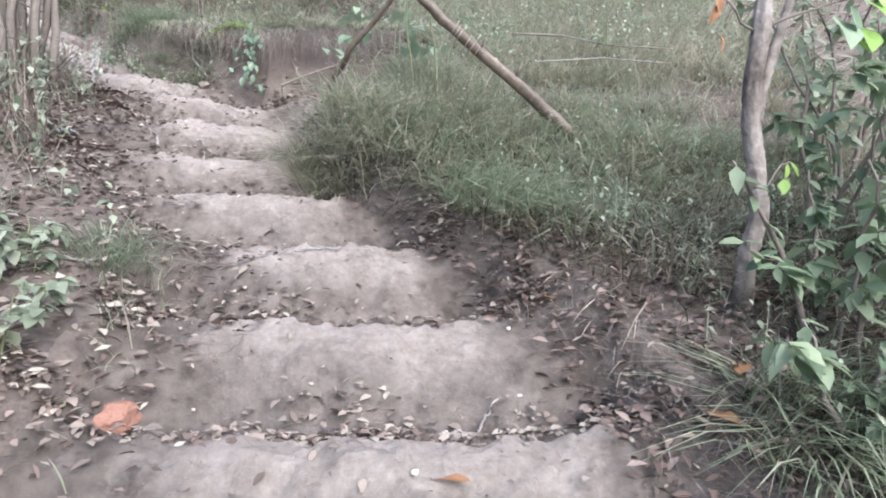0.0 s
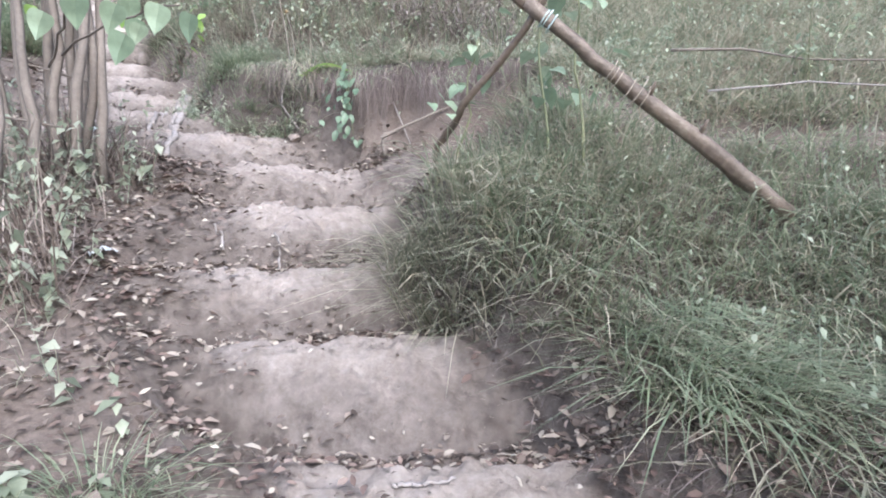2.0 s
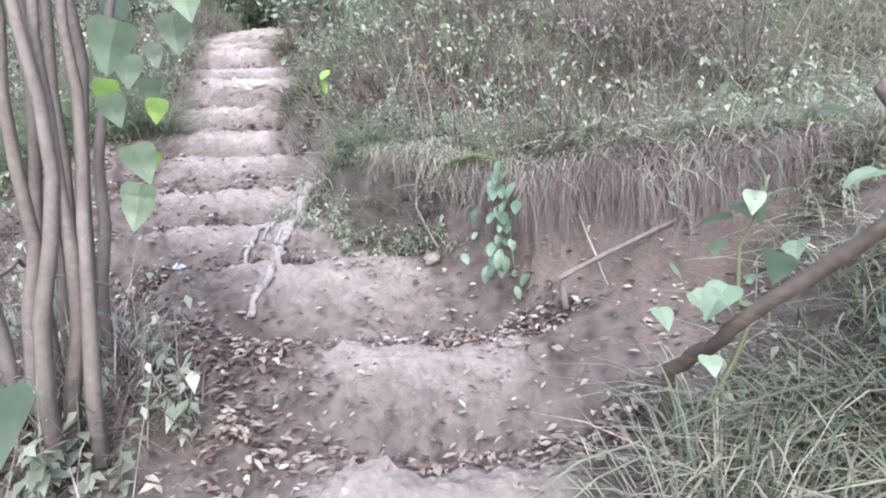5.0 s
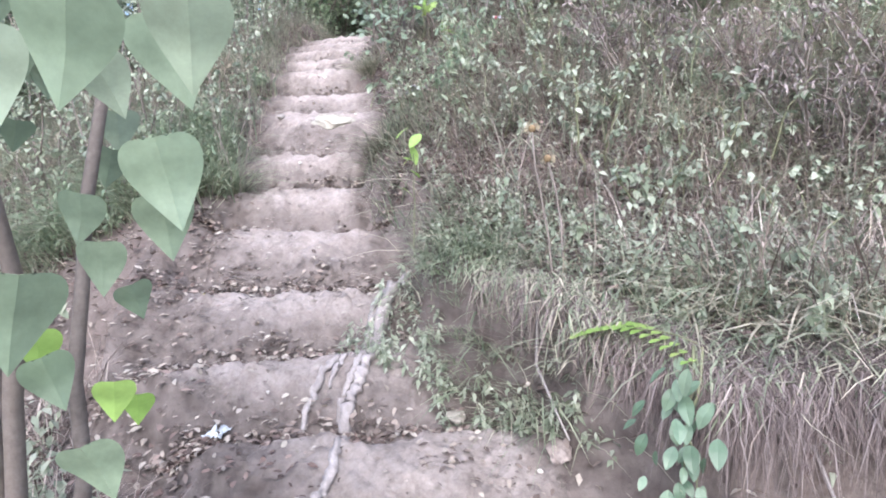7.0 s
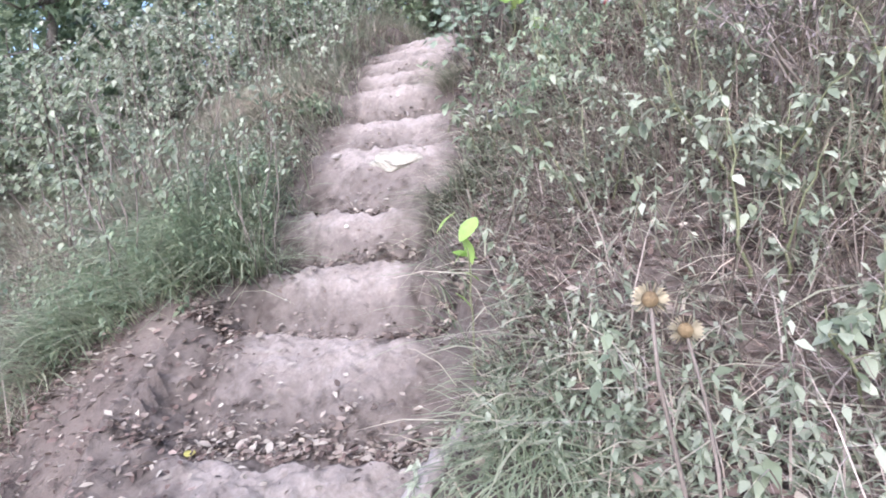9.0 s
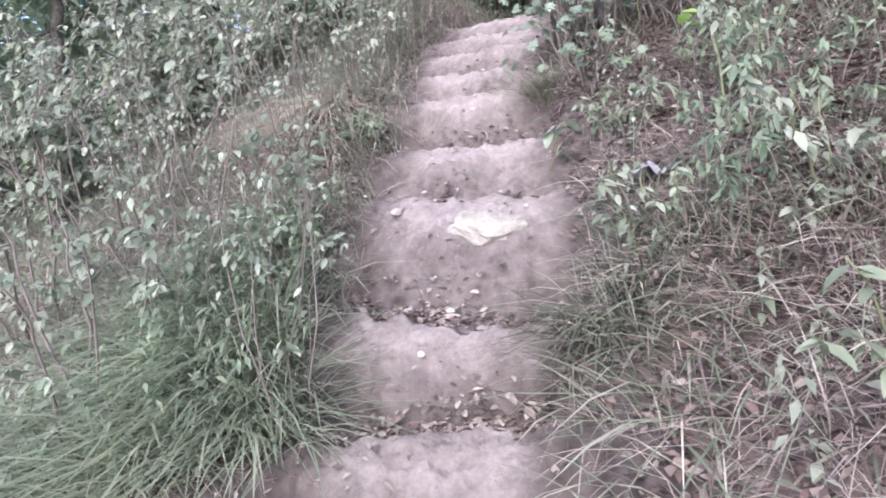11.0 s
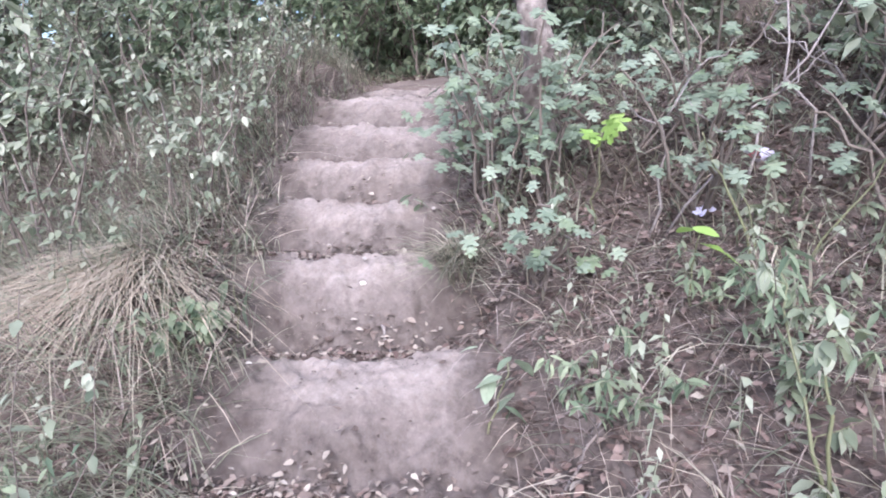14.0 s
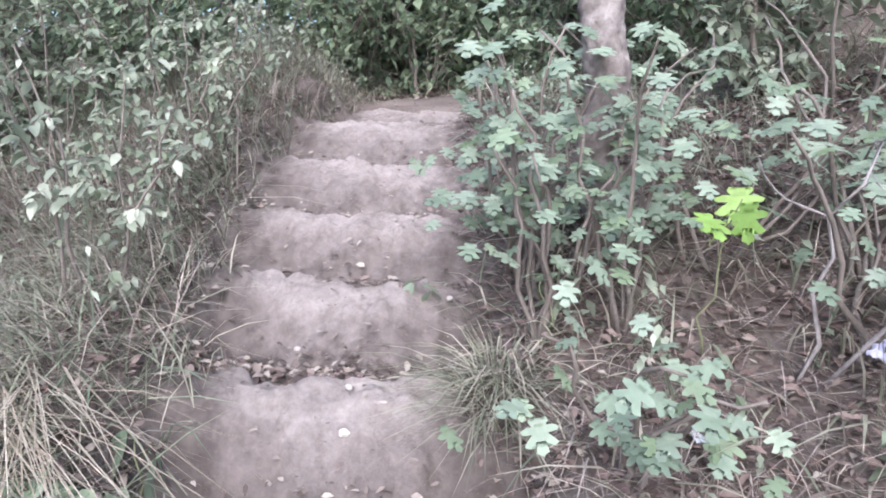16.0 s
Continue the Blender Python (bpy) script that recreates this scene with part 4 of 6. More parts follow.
def shrub(name, label, category, x, y, tall, spread, stems, per_stem, leaf, aspect, leaf_mat, stem_mat, thick=0.012, low=0.25, group="", seed=0, upright=0.0, simple=False):
    """A shrub: woody stems that fan out, side twigs, and leaves set along them."""
    global rng
    keep, rng = rng, np.random.default_rng(1000 + seed)
    z = ground_at(x, y)
    root = thing(name, label, category, (x, y, z), group)
    pts = []
    for k in range(stems):
        a = 2 * math.pi * k / stems + rng.uniform(-0.5, 0.5)
        r = spread * rng.uniform(0.3, 1.0) * (1 - upright)
        h = tall * rng.uniform(0.7, 1.05)
        b = np.array([math.cos(a) * 0.05, math.sin(a) * 0.05, -0.04])
        e = np.array([math.cos(a) * r, math.sin(a) * r, h])
        line = bent(b, e, 9, 0.06 * tall, -0.06 * tall, seed * 17 + k)
        stem = part("stem", mesh_np("stem", *tube(line, (thick * rng.uniform(0.7, 1.2), thick * 0.3), 6, 0.15, k), stem_mat), root)
        for j in range(max(3, per_stem // 14)):
            at = rng.uniform(low, 0.95)
            s = line[int(at * 8)]
            ta = rng.uniform(0, 6.28)
            tl = spread * rng.uniform(0.25, 0.6)
            tip = s + np.array([math.cos(ta) * tl, math.sin(ta) * tl, tl * rng.uniform(0.0, 0.8)])
            twig = bent(s, tip, 6, 0.03, 0.0, seed * 31 + k * 7 + j)
            part("twig", mesh_np("twig", *tube(twig, (thick * 0.35, thick * 0.12), 4), stem_mat), stem)
            m = rng.uniform(0.1, 1.0, 11)
            i0 = np.minimum((m * 5).astype(int), 4)
            f = (m * 5 - i0)[:, None]
            pts.append(twig[i0] * (1 - f) + twig[i0 + 1] * f)
        m = rng.uniform(low, 1.0, max(4, per_stem // 4))
        i0 = np.minimum((m * 8).astype(int), 7)
        f = (m * 8 - i0)[:, None]
        pts.append(line[i0] * (1 - f) + line[i0 + 1] * f)
    p = np.concatenate(pts)
    n = len(p)
    L = rng.uniform(*leaf, n)
    make = leaflets if simple else leaves
    v = make(p, np.where(rng.random(n) < 0.65, -1.0 + rng.normal(0, 1.0, n), rng.uniform(0, 6.28, n)), rng.uniform(-0.9, 0.15, n), L, L * aspect * rng.uniform(0.85, 1.15, n))
    part("foliage", mesh_np("foliage", *v, leaf_mat), root)
    rng = keep
    return root


def crown_tree(label, x, y, tall, crown, count, leaf, mat, seed, low=0.1, trunk=0.09, name="tree"):
    """A tree with a tapered trunk, limbs and a crown of many small leaves in uneven clumps."""
    global rng
    keep, rng = rng, np.random.default_rng(5000 + seed)
    z = float(land(np.array([x]), np.array([y]))[0])
    root = thing(name, label, "tree", (x, y, z))
    line = bent((0, 0, -0.1), (rng.uniform(-0.3, 0.3), rng.uniform(-0.3, 0.3), tall * 0.9), 12, 0.25, 0, seed)
    part("trunk", mesh_np("trunk", *tube(line, (trunk, trunk * 0.25), 10, 0.18, seed), BARK), root)
    clumps = []
    for k in range(26):
        at = rng.uniform(low, 1.0)
        s = line[int(at * 11)]
        a = rng.uniform(0, 6.28)
        r = crown * rng.uniform(0.3, 1.0) * (1.15 - 0.6 * at)
        e = s + np.array([math.cos(a) * r, math.sin(a) * r, rng.uniform(-0.1, 0.5) * r])
        part("limb", mesh_np("limb", *tube(bent(s, e, 6, 0.1, 0.05, seed * 40 + k), (trunk * 0.3, trunk * 0.06), 5), BARK), root)
        clumps += [e, s + (e - s) * 0.6]
    c = np.array(clumps)
    who = rng.integers(0, len(c), count)
    p = c[who] + rng.normal(0, 1, (count, 3)) * np.array([0.26, 0.26, 0.2]) * crown * 0.55
    p[:, 2] = np.maximum(p[:, 2], 0.05)
    L = rng.uniform(*leaf, count)
    v = leaflets(p, -1.0 + rng.normal(0, 1.2, count), rng.uniform(-1.0, 0.2, count), L, L * rng.uniform(0.45, 0.7, count))
    part("crown", mesh_np("crown", *v, mat), root)
    rng = keep
    return root


# far wooded hillside that closes the view
a = rng.uniform(radians(20), radians(200), 34000)
r = rng.uniform(26, 36, len(a))
wx, wy = -5 + r * np.cos(a), 7 + r * np.sin(a)
wz = land(wx, wy) + 17 * rng.random(len(a)) ** 1.2 - 2.0
L = rng.uniform(0.5, 1.1, len(a))
wv = leaflets(np.stack([wx, wy, wz], 1), rng.uniform(0, 6.28, len(a)), rng.uniform(-0.9, 0.9, len(a)), L, L * 0.7)
tagged(new("far_woods", mesh_np("far_woods", *wv, DARK_LEAF)), "dense green woods behind the hill", "woods", kind="stuff")

# thicket behind the top of the steps and round the hillside
for k, (x, y, tall, crown) in enumerate([(-8.8, 10.2, 4.6, 1.7), (-7.5, 11.0, 5.0, 1.8), (-6.0, 11.2, 5.0, 1.8), (-4.6, 10.4, 4.8, 1.7), (-10.2, 8.6, 3.6, 1.7), (-10.4, 6.9, 3.4, 1.7), (-10.0, 5.0, 3.2, 1.6),
                                          (-9.4, 3.2, 3.2, 1.6), (-8.8, 1.6, 3.2, 1.5), (-3.0, 9.8, 4.4, 1.6), (-1.4, 9.6, 4.2, 1.6), (0.4, 9.4, 4.2, 1.6), (2.6, 8.8, 4.2, 1.6), (-8.0, 0.2, 3.2, 1.5), (-10.8, 10.0, 5.5, 2.0), (-9.0, 12.5, 6.0, 2.2), (-6.0, 13.5, 6.0, 2.2), (-3.0, 12.5, 6.0, 2.2), (-9.3, 11.4, 4.6, 1.7), (-11.0, 13.2, 5.0, 2.0)]):
    crown_tree("leafy green tree in the thicket on the hill", x, y, tall, crown, 4800, (0.09, 0.175), DARK_LEAF, k, 0.0)
for k, (x, y, tall) in enumerate([(-8.0, 4.4, 1.7), (-7.6, 3.3, 1.7), (-7.0, 2.4, 1.6), (-8.4, 5.8, 1.7), (-8.8, 7.1, 1.7), (-6.8, 3.4, 1.2), (-7.2, 4.6, 1.3), (-7.7, 5.6, 1.3), (-8.0, 6.5, 1.3), (-3.6, 8.3, 1.1), (-2.6, 8.0, 1.1), (-1.5, 7.6, 1.0), (-0.4, 7.2, 1.0), (-4.5, 8.6, 1.0), (-3.0, 7.5, 0.9), (-2.0, 7.0, 0.8)]):
    shrub("thicket_shrub", "tall tangled green shrub in the thicket", "shrub", x, y, tall, 0.8, 8, 200, (0.05, 0.1), 0.55, (WEED, PALE_WEED)[k % 2], STEM, 0.014, 0.05, "thicket shrubs", 800 + k, simple=True)
for k, (x, y) in enumerate([(-8.2, 9.2), (-7.6, 9.9), (-6.7, 10.1), (-5.6, 9.7), (-8.4, 8.1), (-7.9, 7.3), (-5.0, 9.3), (-7.9, 10.6), (-8.6, 11.3), (-7.2, 10.5), (-8.4, 9.9), (-6.4, 10.8), (-8.6, 10.5), (-8.9, 10.9), (-9.3, 11.3)]):
    shrub("thicket_shrub", "dense green shrub behind the top of the steps", "shrub", x, y, 1.0 + 0.15 * (k % 3) + 0.7 * (k > 6), 0.8, 7, 150, (0.05, 0.1), 0.6, DARK_LEAF, STEM, 0.014, 0.05, "thicket shrubs", 40 + k, simple=True)

# tree beside the upper steps, among maple saplings
def bark_trunk(name, label, base, top, r0, r1, seed):
    root = thing(name, label, "tree", base)
    e = np.subtract(top, base)
    line = bent((0, 0, -0.12), e, 26, 0.08, 0, seed)
    line[0] = (0, 0, -0.12)
    n, sides = 300, 44
    at = np.linspace(0, 25, n)
    line = np.stack([np.interp(at, np.arange(26), line[:, c]) for c in range(3)], 1)
    r = np.linspace(r0, r1, n) * (1 + 0.3 * np.exp(-at * 1.2))
    v, q, t = tube(line, r, sides, 0.05, seed)
    # bark plates: uneven raised scales with cracks between
    i, j = np.meshgrid(np.arange(n), np.arange(sides), indexing="ij")
    u, w = i * 0.32, np.minimum(j, sides - j) * 0.55
    plate = np.floor(3.0 * (0.5 + 0.5 * vnoise(u, w, 0.7, 2))) / 3.0 + 0.35 * vnoise(u, w, 2.3, 5)
    mid = np.repeat(line, sides, 0)
    v[: n * sides] += (v[: n * sides] - mid) * (0.2 * (plate.ravel()[:, None] - 0.5))
    g = np.random.default_rng(seed)
    part("trunk", mesh_np("trunk", v, q, t, BARK), root)
    return root


tree_base = (-4.62, 7.32, ground_at(-4.62, 7.32))
hill_tree = bark_trunk("tree", "straight grey-brown tree trunk beside the upper steps", tree_base, (-5.2, 6.9, tree_base[2] + 5.0), 0.068, 0.058, 3)
for k, (a, b) in enumerate([((0.02, 0.0, 2.0), (0.7, 0.2, 2.9)), ((0.03, 0.0, 2.4), (-0.6, 0.1, 3.3)), ((0.05, 0.0, 2.9), (0.3, -0.5, 3.9))]):
    part("limb", mesh_np("limb", *tube(bent(a, b, 10, 0.06, 0, 160 + k), (0.022, 0.008), 8, 0.15, k), BARK), hill_tree)
low_tree_base = (1.14, 1.84, ground_at(1.14, 1.84))
low_tree = bark_trunk("tree", "slim grey-brown forked tree trunk among bushes", low_tree_base, (1.08, 1.66, low_tree_base[2] + 3.2), 0.027, 0.021, 5)
for k, (a, b) in enumerate([((0.015, 0.01, 0.5), (0.34, 0.1, 1.7)), ((0.02, 0.02, 1.0), (-0.35, 0.1, 2.2)), ((0.03, 0.02, 1.4), (0.3, -0.2, 2.6))]):
    part("limb", mesh_np("limb", *tube(bent(a, b, 10, 0.04, 0, 60 + k), (0.018, 0.008), 10, 0.15, k), BARK), low_tree)


def leafy(name, label, category, base, lines, thick, leaf_mesh, spots, stem_mat, group=""):
    """A plant of a few stems with large leaves, each an object of its own. spots: place, heading, tilt and size of each leaf."""
    root = thing(name, label, category, base, group)
    for k, ln_ in enumerate(lines):
        part("stem", mesh_np("stem", *tube(ln_, (thick, thick * 0.4), 6, 0.1, k), stem_mat), root)
    for (p, head, tilt, size) in spots:
        ob = part("leaf", leaf_mesh, root)
        ob.matrix_basis = Matrix.Translation(p) @ Euler((tilt, rng.uniform(-0.35, 0.35), head)).to_matrix().to_4x4() @ Matrix.Scale(size, 4)
    return root


HEART_LEAF = outline_leaf("heart_leaf", HEART, BIG_LEAF, 0.25, 0.25)
MAPLE_LEAF = outline_leaf("maple_leaf", LOBED, MAPLE, 0.06, 0.06)
LIME_MAPLE = outline_leaf("lime_maple_leaf", LOBED, LIME, 0.15, 0.12)
LIME_LEAF = outline_leaf("lime_leaf", OVAL, LIME, 0.15, 0.15)
DULL_LEAF = material("dull_leaf", [(0.1, 0.155, 0.1), (0.14, 0.205, 0.14), (0.2, 0.27, 0.19)], 0.35, 40, 0.15, objects=True, through_light=0.3)
TRAIL_LEAF = outline_leaf("trail_leaf", OVAL, DULL_LEAF, 0.2, 0.2)
OVAL_LEAF = outline_leaf("oval_leaf", OVAL, BIG_LEAF, 0.2, 0.2)
LIME_HEART = outline_leaf("lime_heart_leaf", HEART, LIME, 0.2, 0.2)

# last leaves on the slim tree's twigs
ORANGE_LEAF = outline_leaf("orange_tree_leaf", OVAL, ORANGE, 0.55, 0.5)
for k, (tip, mesh, n, size, label) in enumerate([((0.97, 1.7, 1.84), ORANGE_LEAF, 3, 0.055, "withered orange leaf"), ((1.3, 1.92, 1.42), LIME_LEAF, 3, 0.06, "yellow-green leaf"), ((1.5, 1.85, 1.9), LIME_HEART, 4, 0.09, "yellow-green leaf"), ((1.42, 1.8, 1.95), HEART_LEAF, 4, 0.1, "grey-green leaf")]):
    e = np.subtract(tip, low_tree_base)
    part("twig", mesh_np("twig", *tube(bent((0.02, 0.01, e[2] - 0.12), e, 8, 0.02, -0.02, 240 + k), (0.005, 0.002), 5), STEM), low_tree)
    for j in range(n):
        ob = part("leaf", mesh, low_tree, label)
        ob.matrix_basis = Matrix.Translation(e * (1 - 0.06 * j) + np.array([0, 0, 0.02 * (j % 2)])) @ Euler((rng.uniform(-1.4, -0.6), rng.uniform(-0.4, 0.4), rng.uniform(2.4, 4.4))).to_matrix().to_4x4() @ Matrix.Scale(size * rng.uniform(0.7, 1.1), 4)

# big-leaved bush beside the lower steps
bx, by = -1.95, 2.97
bz = ground_at(bx, by)
bush_lines = []
for k, (dx, dy, tx, ty, h) in enumerate([(0.02, 0.06, 0.09, 0.1, 2.1), (-0.04, 0.02, 0.02, 0.06, 2.1), (0.04, 0.08, 0.0, 0.12, 2.0), (-0.12, 0.1, -0.25, 0.2, 1.9), (0.16, -0.28, 0.02, -0.12, 1.3), (0.26, -0.5, 0.06, -0.32, 0.9),
                                             (-0.06, -0.1, -0.2, -0.2, 1.5), (-0.1, 0.2, -0.16, 0.42, 2.0), (-0.25, -0.15, -0.4, -0.3, 1.2), (-0.2, 0.0, -0.5, 0.0, 1.6),
                                             (0.22, -0.12, 0.16, -0.1, 1.9), (0.17, -0.06, 0.2, -0.02, 1.8), (0.1, -0.07, 0.02, -0.05, 2.0), (0.0, -0.1, -0.1, -0.1, 1.9), (0.25, -0.04, 0.22, 0.0, 1.6)]):
    bush_lines.append(bent((dx, dy, -0.05), (tx, ty, h), 12, 0.05, 0, 90 + k))
g = np.random.default_rng(4)
bush_spots = []
for k in range(70):
    ln_ = bush_lines[(0, 1, 2, 3, 6, 7, 9)[g.integers(0, 7)]]
    p = ln_[g.integers(6, 12)] + g.normal(0, 0.13, 3)
    p[2] = max(p[2], 0.8 + g.random() * 0.4)
    bush_spots.append((p, g.uniform(0.5, 1.7), g.uniform(-1.2, -0.4), g.uniform(0.06, 0.11)))
for p, size in [((-1.07, 2.3, 2.24), 0.075), ((-0.96, 2.33, 2.24), 0.075), ((-1.1, 2.2, 2.23), 0.075), ((-0.93, 2.42, 2.24), 0.075), ((-1.02, 2.27, 2.15), 0.08), ((-1.2, 2.2, 2.2), 0.07),
                ((-1.38, 3.02, 3.1), 0.105), ((-1.45, 3.14, 3.11), 0.1), ((-1.32, 3.1, 3.1), 0.09), ((-1.5, 2.98, 3.08), 0.095), ((-1.6, 3.02, 2.82), 0.12), ((-1.89, 3.23, 2.82), 0.09), ((-1.83, 3.25, 2.75), 0.07), ((-2.05, 3.27, 2.9), 0.1),
                ((-2.03, 3.41, 2.9), 0.07), ((-1.7, 3.1, 2.55), 0.1), ((-1.62, 3.05, 2.45), 0.09), ((-1.58, 3.02, 2.42), 0.08), ((-1.75, 3.08, 2.68), 0.08), ((-1.6, 3.2, 2.98), 0.12), ((-1.7, 3.25, 2.9), 0.1)]:
    bush_spots.append((np.subtract(p, (bx, by, bz)), g.uniform(0.8, 1.4), g.uniform(-1.35, -0.9), size))
bush = leafy("bush", "many-stemmed bush with broad green heart-shaped leaves", "bush", (bx, by, bz), bush_lines, 0.021, HEART_LEAF, bush_spots, STEM)
for k, (a, b) in enumerate([((-1.8, 2.86, 2.28), (-0.92, 2.36, 2.25)), ((-1.78, 3.05, 3.05), (-1.32, 3.08, 3.14)), ((-1.7, 2.7, 2.2), (-1.1, 2.2, 2.25)), ((-1.8, 3.06, 2.2), (-2.4, 2.5, 2.3)), ((-1.75, 2.8, 2.0), (-2.3, 2.4, 2.05))]):
    part("twig", mesh_np("twig", *tube(bent(np.subtract(a, (bx, by, bz)), np.subtract(b, (bx, by, bz)), 8, 0.03, -0.03, 130 + k), (0.005, 0.0025), 5), STEM), bush)
for p, mesh, size in [((-1.9, 2.83, 2.46), LIME_HEART, 0.05), ((-1.76, 3.08, 2.72), LIME_HEART, 0.07), ((-2.02, 2.78, 2.5), LIME_HEART, 0.05), ((-1.62, 3.12, 2.66), LIME_HEART, 0.06), ((-1.85, 3.25, 2.55), LIME_HEART, 0.06)]:
    ob = part("leaf", mesh, bush, "yellowing leaf")
    ob.matrix_basis = Matrix.Translation(np.subtract(p, (bx, by, bz))) @ Euler((-1.1, 0.1, 1.1)).to_matrix().to_4x4() @ Matrix.Scale(size, 4)

# maple saplings beside the upper steps
def maple_sapling(x, y, tall, spread, count, sizes, seed, label="maple sapling with pale green lobed leaves"):
    g = np.random.default_rng(seed)
    lines = []
    for k in range(5):
        a = g.uniform(0, 6.28)
        lines.append(bent((0, 0, -0.03), (math.cos(a) * spread, math.sin(a) * spread, tall * g.uniform(0.6, 1.0)), 9, 0.06, -0.05, seed * 9 + k))
    spots = []
    for k in range(count):
        ln_ = lines[g.integers(0, 5)]
        p = ln_[g.integers(3, 9)] + g.normal(0, 1, 3) * np.array([0.1, 0.1, 0.07])
        p[2] = max(p[2], 0.38 * tall)
        spots.append((p, g.uniform(2.2, 5.0), g.uniform(-0.95, -0.1), g.uniform(*sizes)))
    return leafy("maple_sapling", label, "sapling", (x, y, ground_at(x, y)), lines, 0.008, MAPLE_LEAF, spots, STEM, "maple saplings")


for k, (x, y, tall, spread, count) in enumerate([(-4.64, 6.98, 0.85, 0.24, 80), (-4.8, 7.05, 0.75, 0.2, 50), (-4.44, 6.98, 0.85, 0.28, 80), (-4.62, 6.85, 0.7, 0.16, 36), (-4.3, 7.3, 0.6, 0.35, 55), (-4.85, 7.1, 0.42, 0.25, 40), (-4.25, 6.62, 0.34, 0.22, 34), (-3.9, 7.1, 0.5, 0.35, 45), (-3.5, 7.4, 0.6, 0.35, 45), (-4.9, 7.7, 0.6, 0.4, 50), (-4.05, 7.7, 0.8, 0.4, 50), (-3.55, 7.85, 0.6, 0.3, 30), (-3.3, 7.15, 0.5, 0.3, 22), (-3.95, 7.35, 0.55, 0.3, 34), (-3.35, 7.7, 0.7, 0.4, 36)]):
    maple_sapling(x, y, tall, spread, count, (0.042, 0.07), 200 + k)

for k, (x, y, e) in enumerate([(-4.05, 6.98, (0.1, 0.1, 0.55)), (-4.0, 7.0, (0.35, 0.15, 0.6)), (-3.8, 7.2, (0.3, 0.1, 0.7)), (-3.6, 7.3, (-0.3, 0.2, 0.75)), (-3.5, 7.7, (0.5, 0.3, 0.6)), (-3.3, 7.4, (-0.5, 0.3, 0.5))]):
    shoot = thing("bare_shoot", "thin pale leafless shoot among the saplings", "shoot", (x, y, ground_at(x, y)), "bare shoots")
    line = bent((0, 0, -0.03), e, 9, 0.1, -0.12, 880 + k)
    stem = part("stem", mesh_np("stem", *tube(line, (0.006, 0.0025), 6, 0.15, k), ROOT), shoot)
    for j, m in enumerate((4, 6)):
        part("twig", mesh_np("twig", *tube(bent(line[m], line[m] + ((-0.16, 0.14)[j], 0.03, 0.12), 6, 0.04, 0, 890 + k * 3 + j), (0.003, 0.0012), 5), ROOT), stem)

# shrubs on the slopes
for k, (x, y, tall, spread, stems, n, mat) in enumerate([
        (-4.3, 4.3, 0.9, 0.45, 5, 20, MID_WEED), (-4.6, 4.7, 0.7, 0.4, 4, 20, MID_WEED), (-5.3, 4.6, 0.9, 0.5, 5, 30, WEED), (-5.9, 5.1, 1.0, 0.5, 5, 34, MID_WEED),
        (-5.9, 5.7, 1.1, 0.5, 6, 56, WEED), (-5.75, 6.2, 0.75, 0.3, 4, 60, PALE_WEED), (-6.1, 6.55, 0.7, 0.35, 5, 70, WEED), (-6.5, 6.9, 0.8, 0.4, 5, 70, WEED), (-6.9, 7.3, 0.8, 0.4, 5, 80, WEED), (-7.3, 7.9, 0.9, 0.5, 6, 80, PALE_WEED),
        (-5.2, 4.3, 1.2, 0.6, 6, 90, WEED), (-6.1, 4.9, 1.3, 0.6, 6, 80, PALE_WEED), (-6.8, 5.8, 1.3, 0.6, 6, 80, WEED), (-7.4, 6.7, 1.3, 0.6, 6, 80, WEED), (-4.6, 3.6, 1.0, 0.5, 6, 80, WEED), (-5.6, 3.5, 1.3, 0.6, 6, 80, PALE_WEED), (-3.7, 3.5, 0.7, 0.4, 5, 60, WEED), (-3.2, 3.1, 0.8, 0.4, 5, 70, WEED), (-2.9, 2.5, 0.7, 0.4, 5, 70, WEED), (-4.2, 2.6, 1.2, 0.6, 6, 80, PALE_WEED)]):
    shrub("shrub", "thin-stemmed leafy shrub on the grassy slope", "shrub", x, y, tall, spread, stems, n, (0.03, 0.06), 0.5, mat, STEM, 0.007, 0.2, "slope shrubs", 300 + k)
for k, (x, y, tall, spread, stems, n, mat) in enumerate([
        (-2.05, 5.5, 0.5, 0.3, 4, 50, PALE_WEED), (-1.5, 5.3, 0.45, 0.3, 4, 50, PALE_WEED), (-2.5, 5.4, 0.4, 0.3, 4, 50, WEED), (-1.75, 5.9, 0.6, 0.35, 5, 60, PALE_WEED), (-2.9, 5.9, 0.4, 0.25, 4, 40, PALE_WEED), (-3.3, 6.2, 0.6, 0.25, 4, 46, WEED),
        (-3.35, 5.75, 0.35, 0.2, 3, 30, WEED), (-3.6, 6.9, 0.5, 0.3, 4, 50, WEED), (-3.1, 6.9, 0.7, 0.35, 5, 60, WEED), (-2.4, 6.5, 0.7, 0.4, 5, 60, PALE_WEED), (-1.2, 6.3, 0.7, 0.4, 5, 60, WEED), (-0.4, 5.4, 0.4, 0.3, 4, 50, PALE_WEED), (0.4, 4.9, 0.4, 0.3, 4, 50, PALE_WEED), (1.3, 4.6, 0.5, 0.35, 5, 60, WEED), (-0.2, 4.9, 0.35, 0.3, 4, 50, WEED)]):
    shrub("herb", "leafy herb clump on the dry hillside", "herb", x, y, tall * 0.85, spread, 3, n // 2, (0.03, 0.06), 0.42, mat, GREEN_STEM, 0.005, 0.2, "hillside herbs", 400 + k)
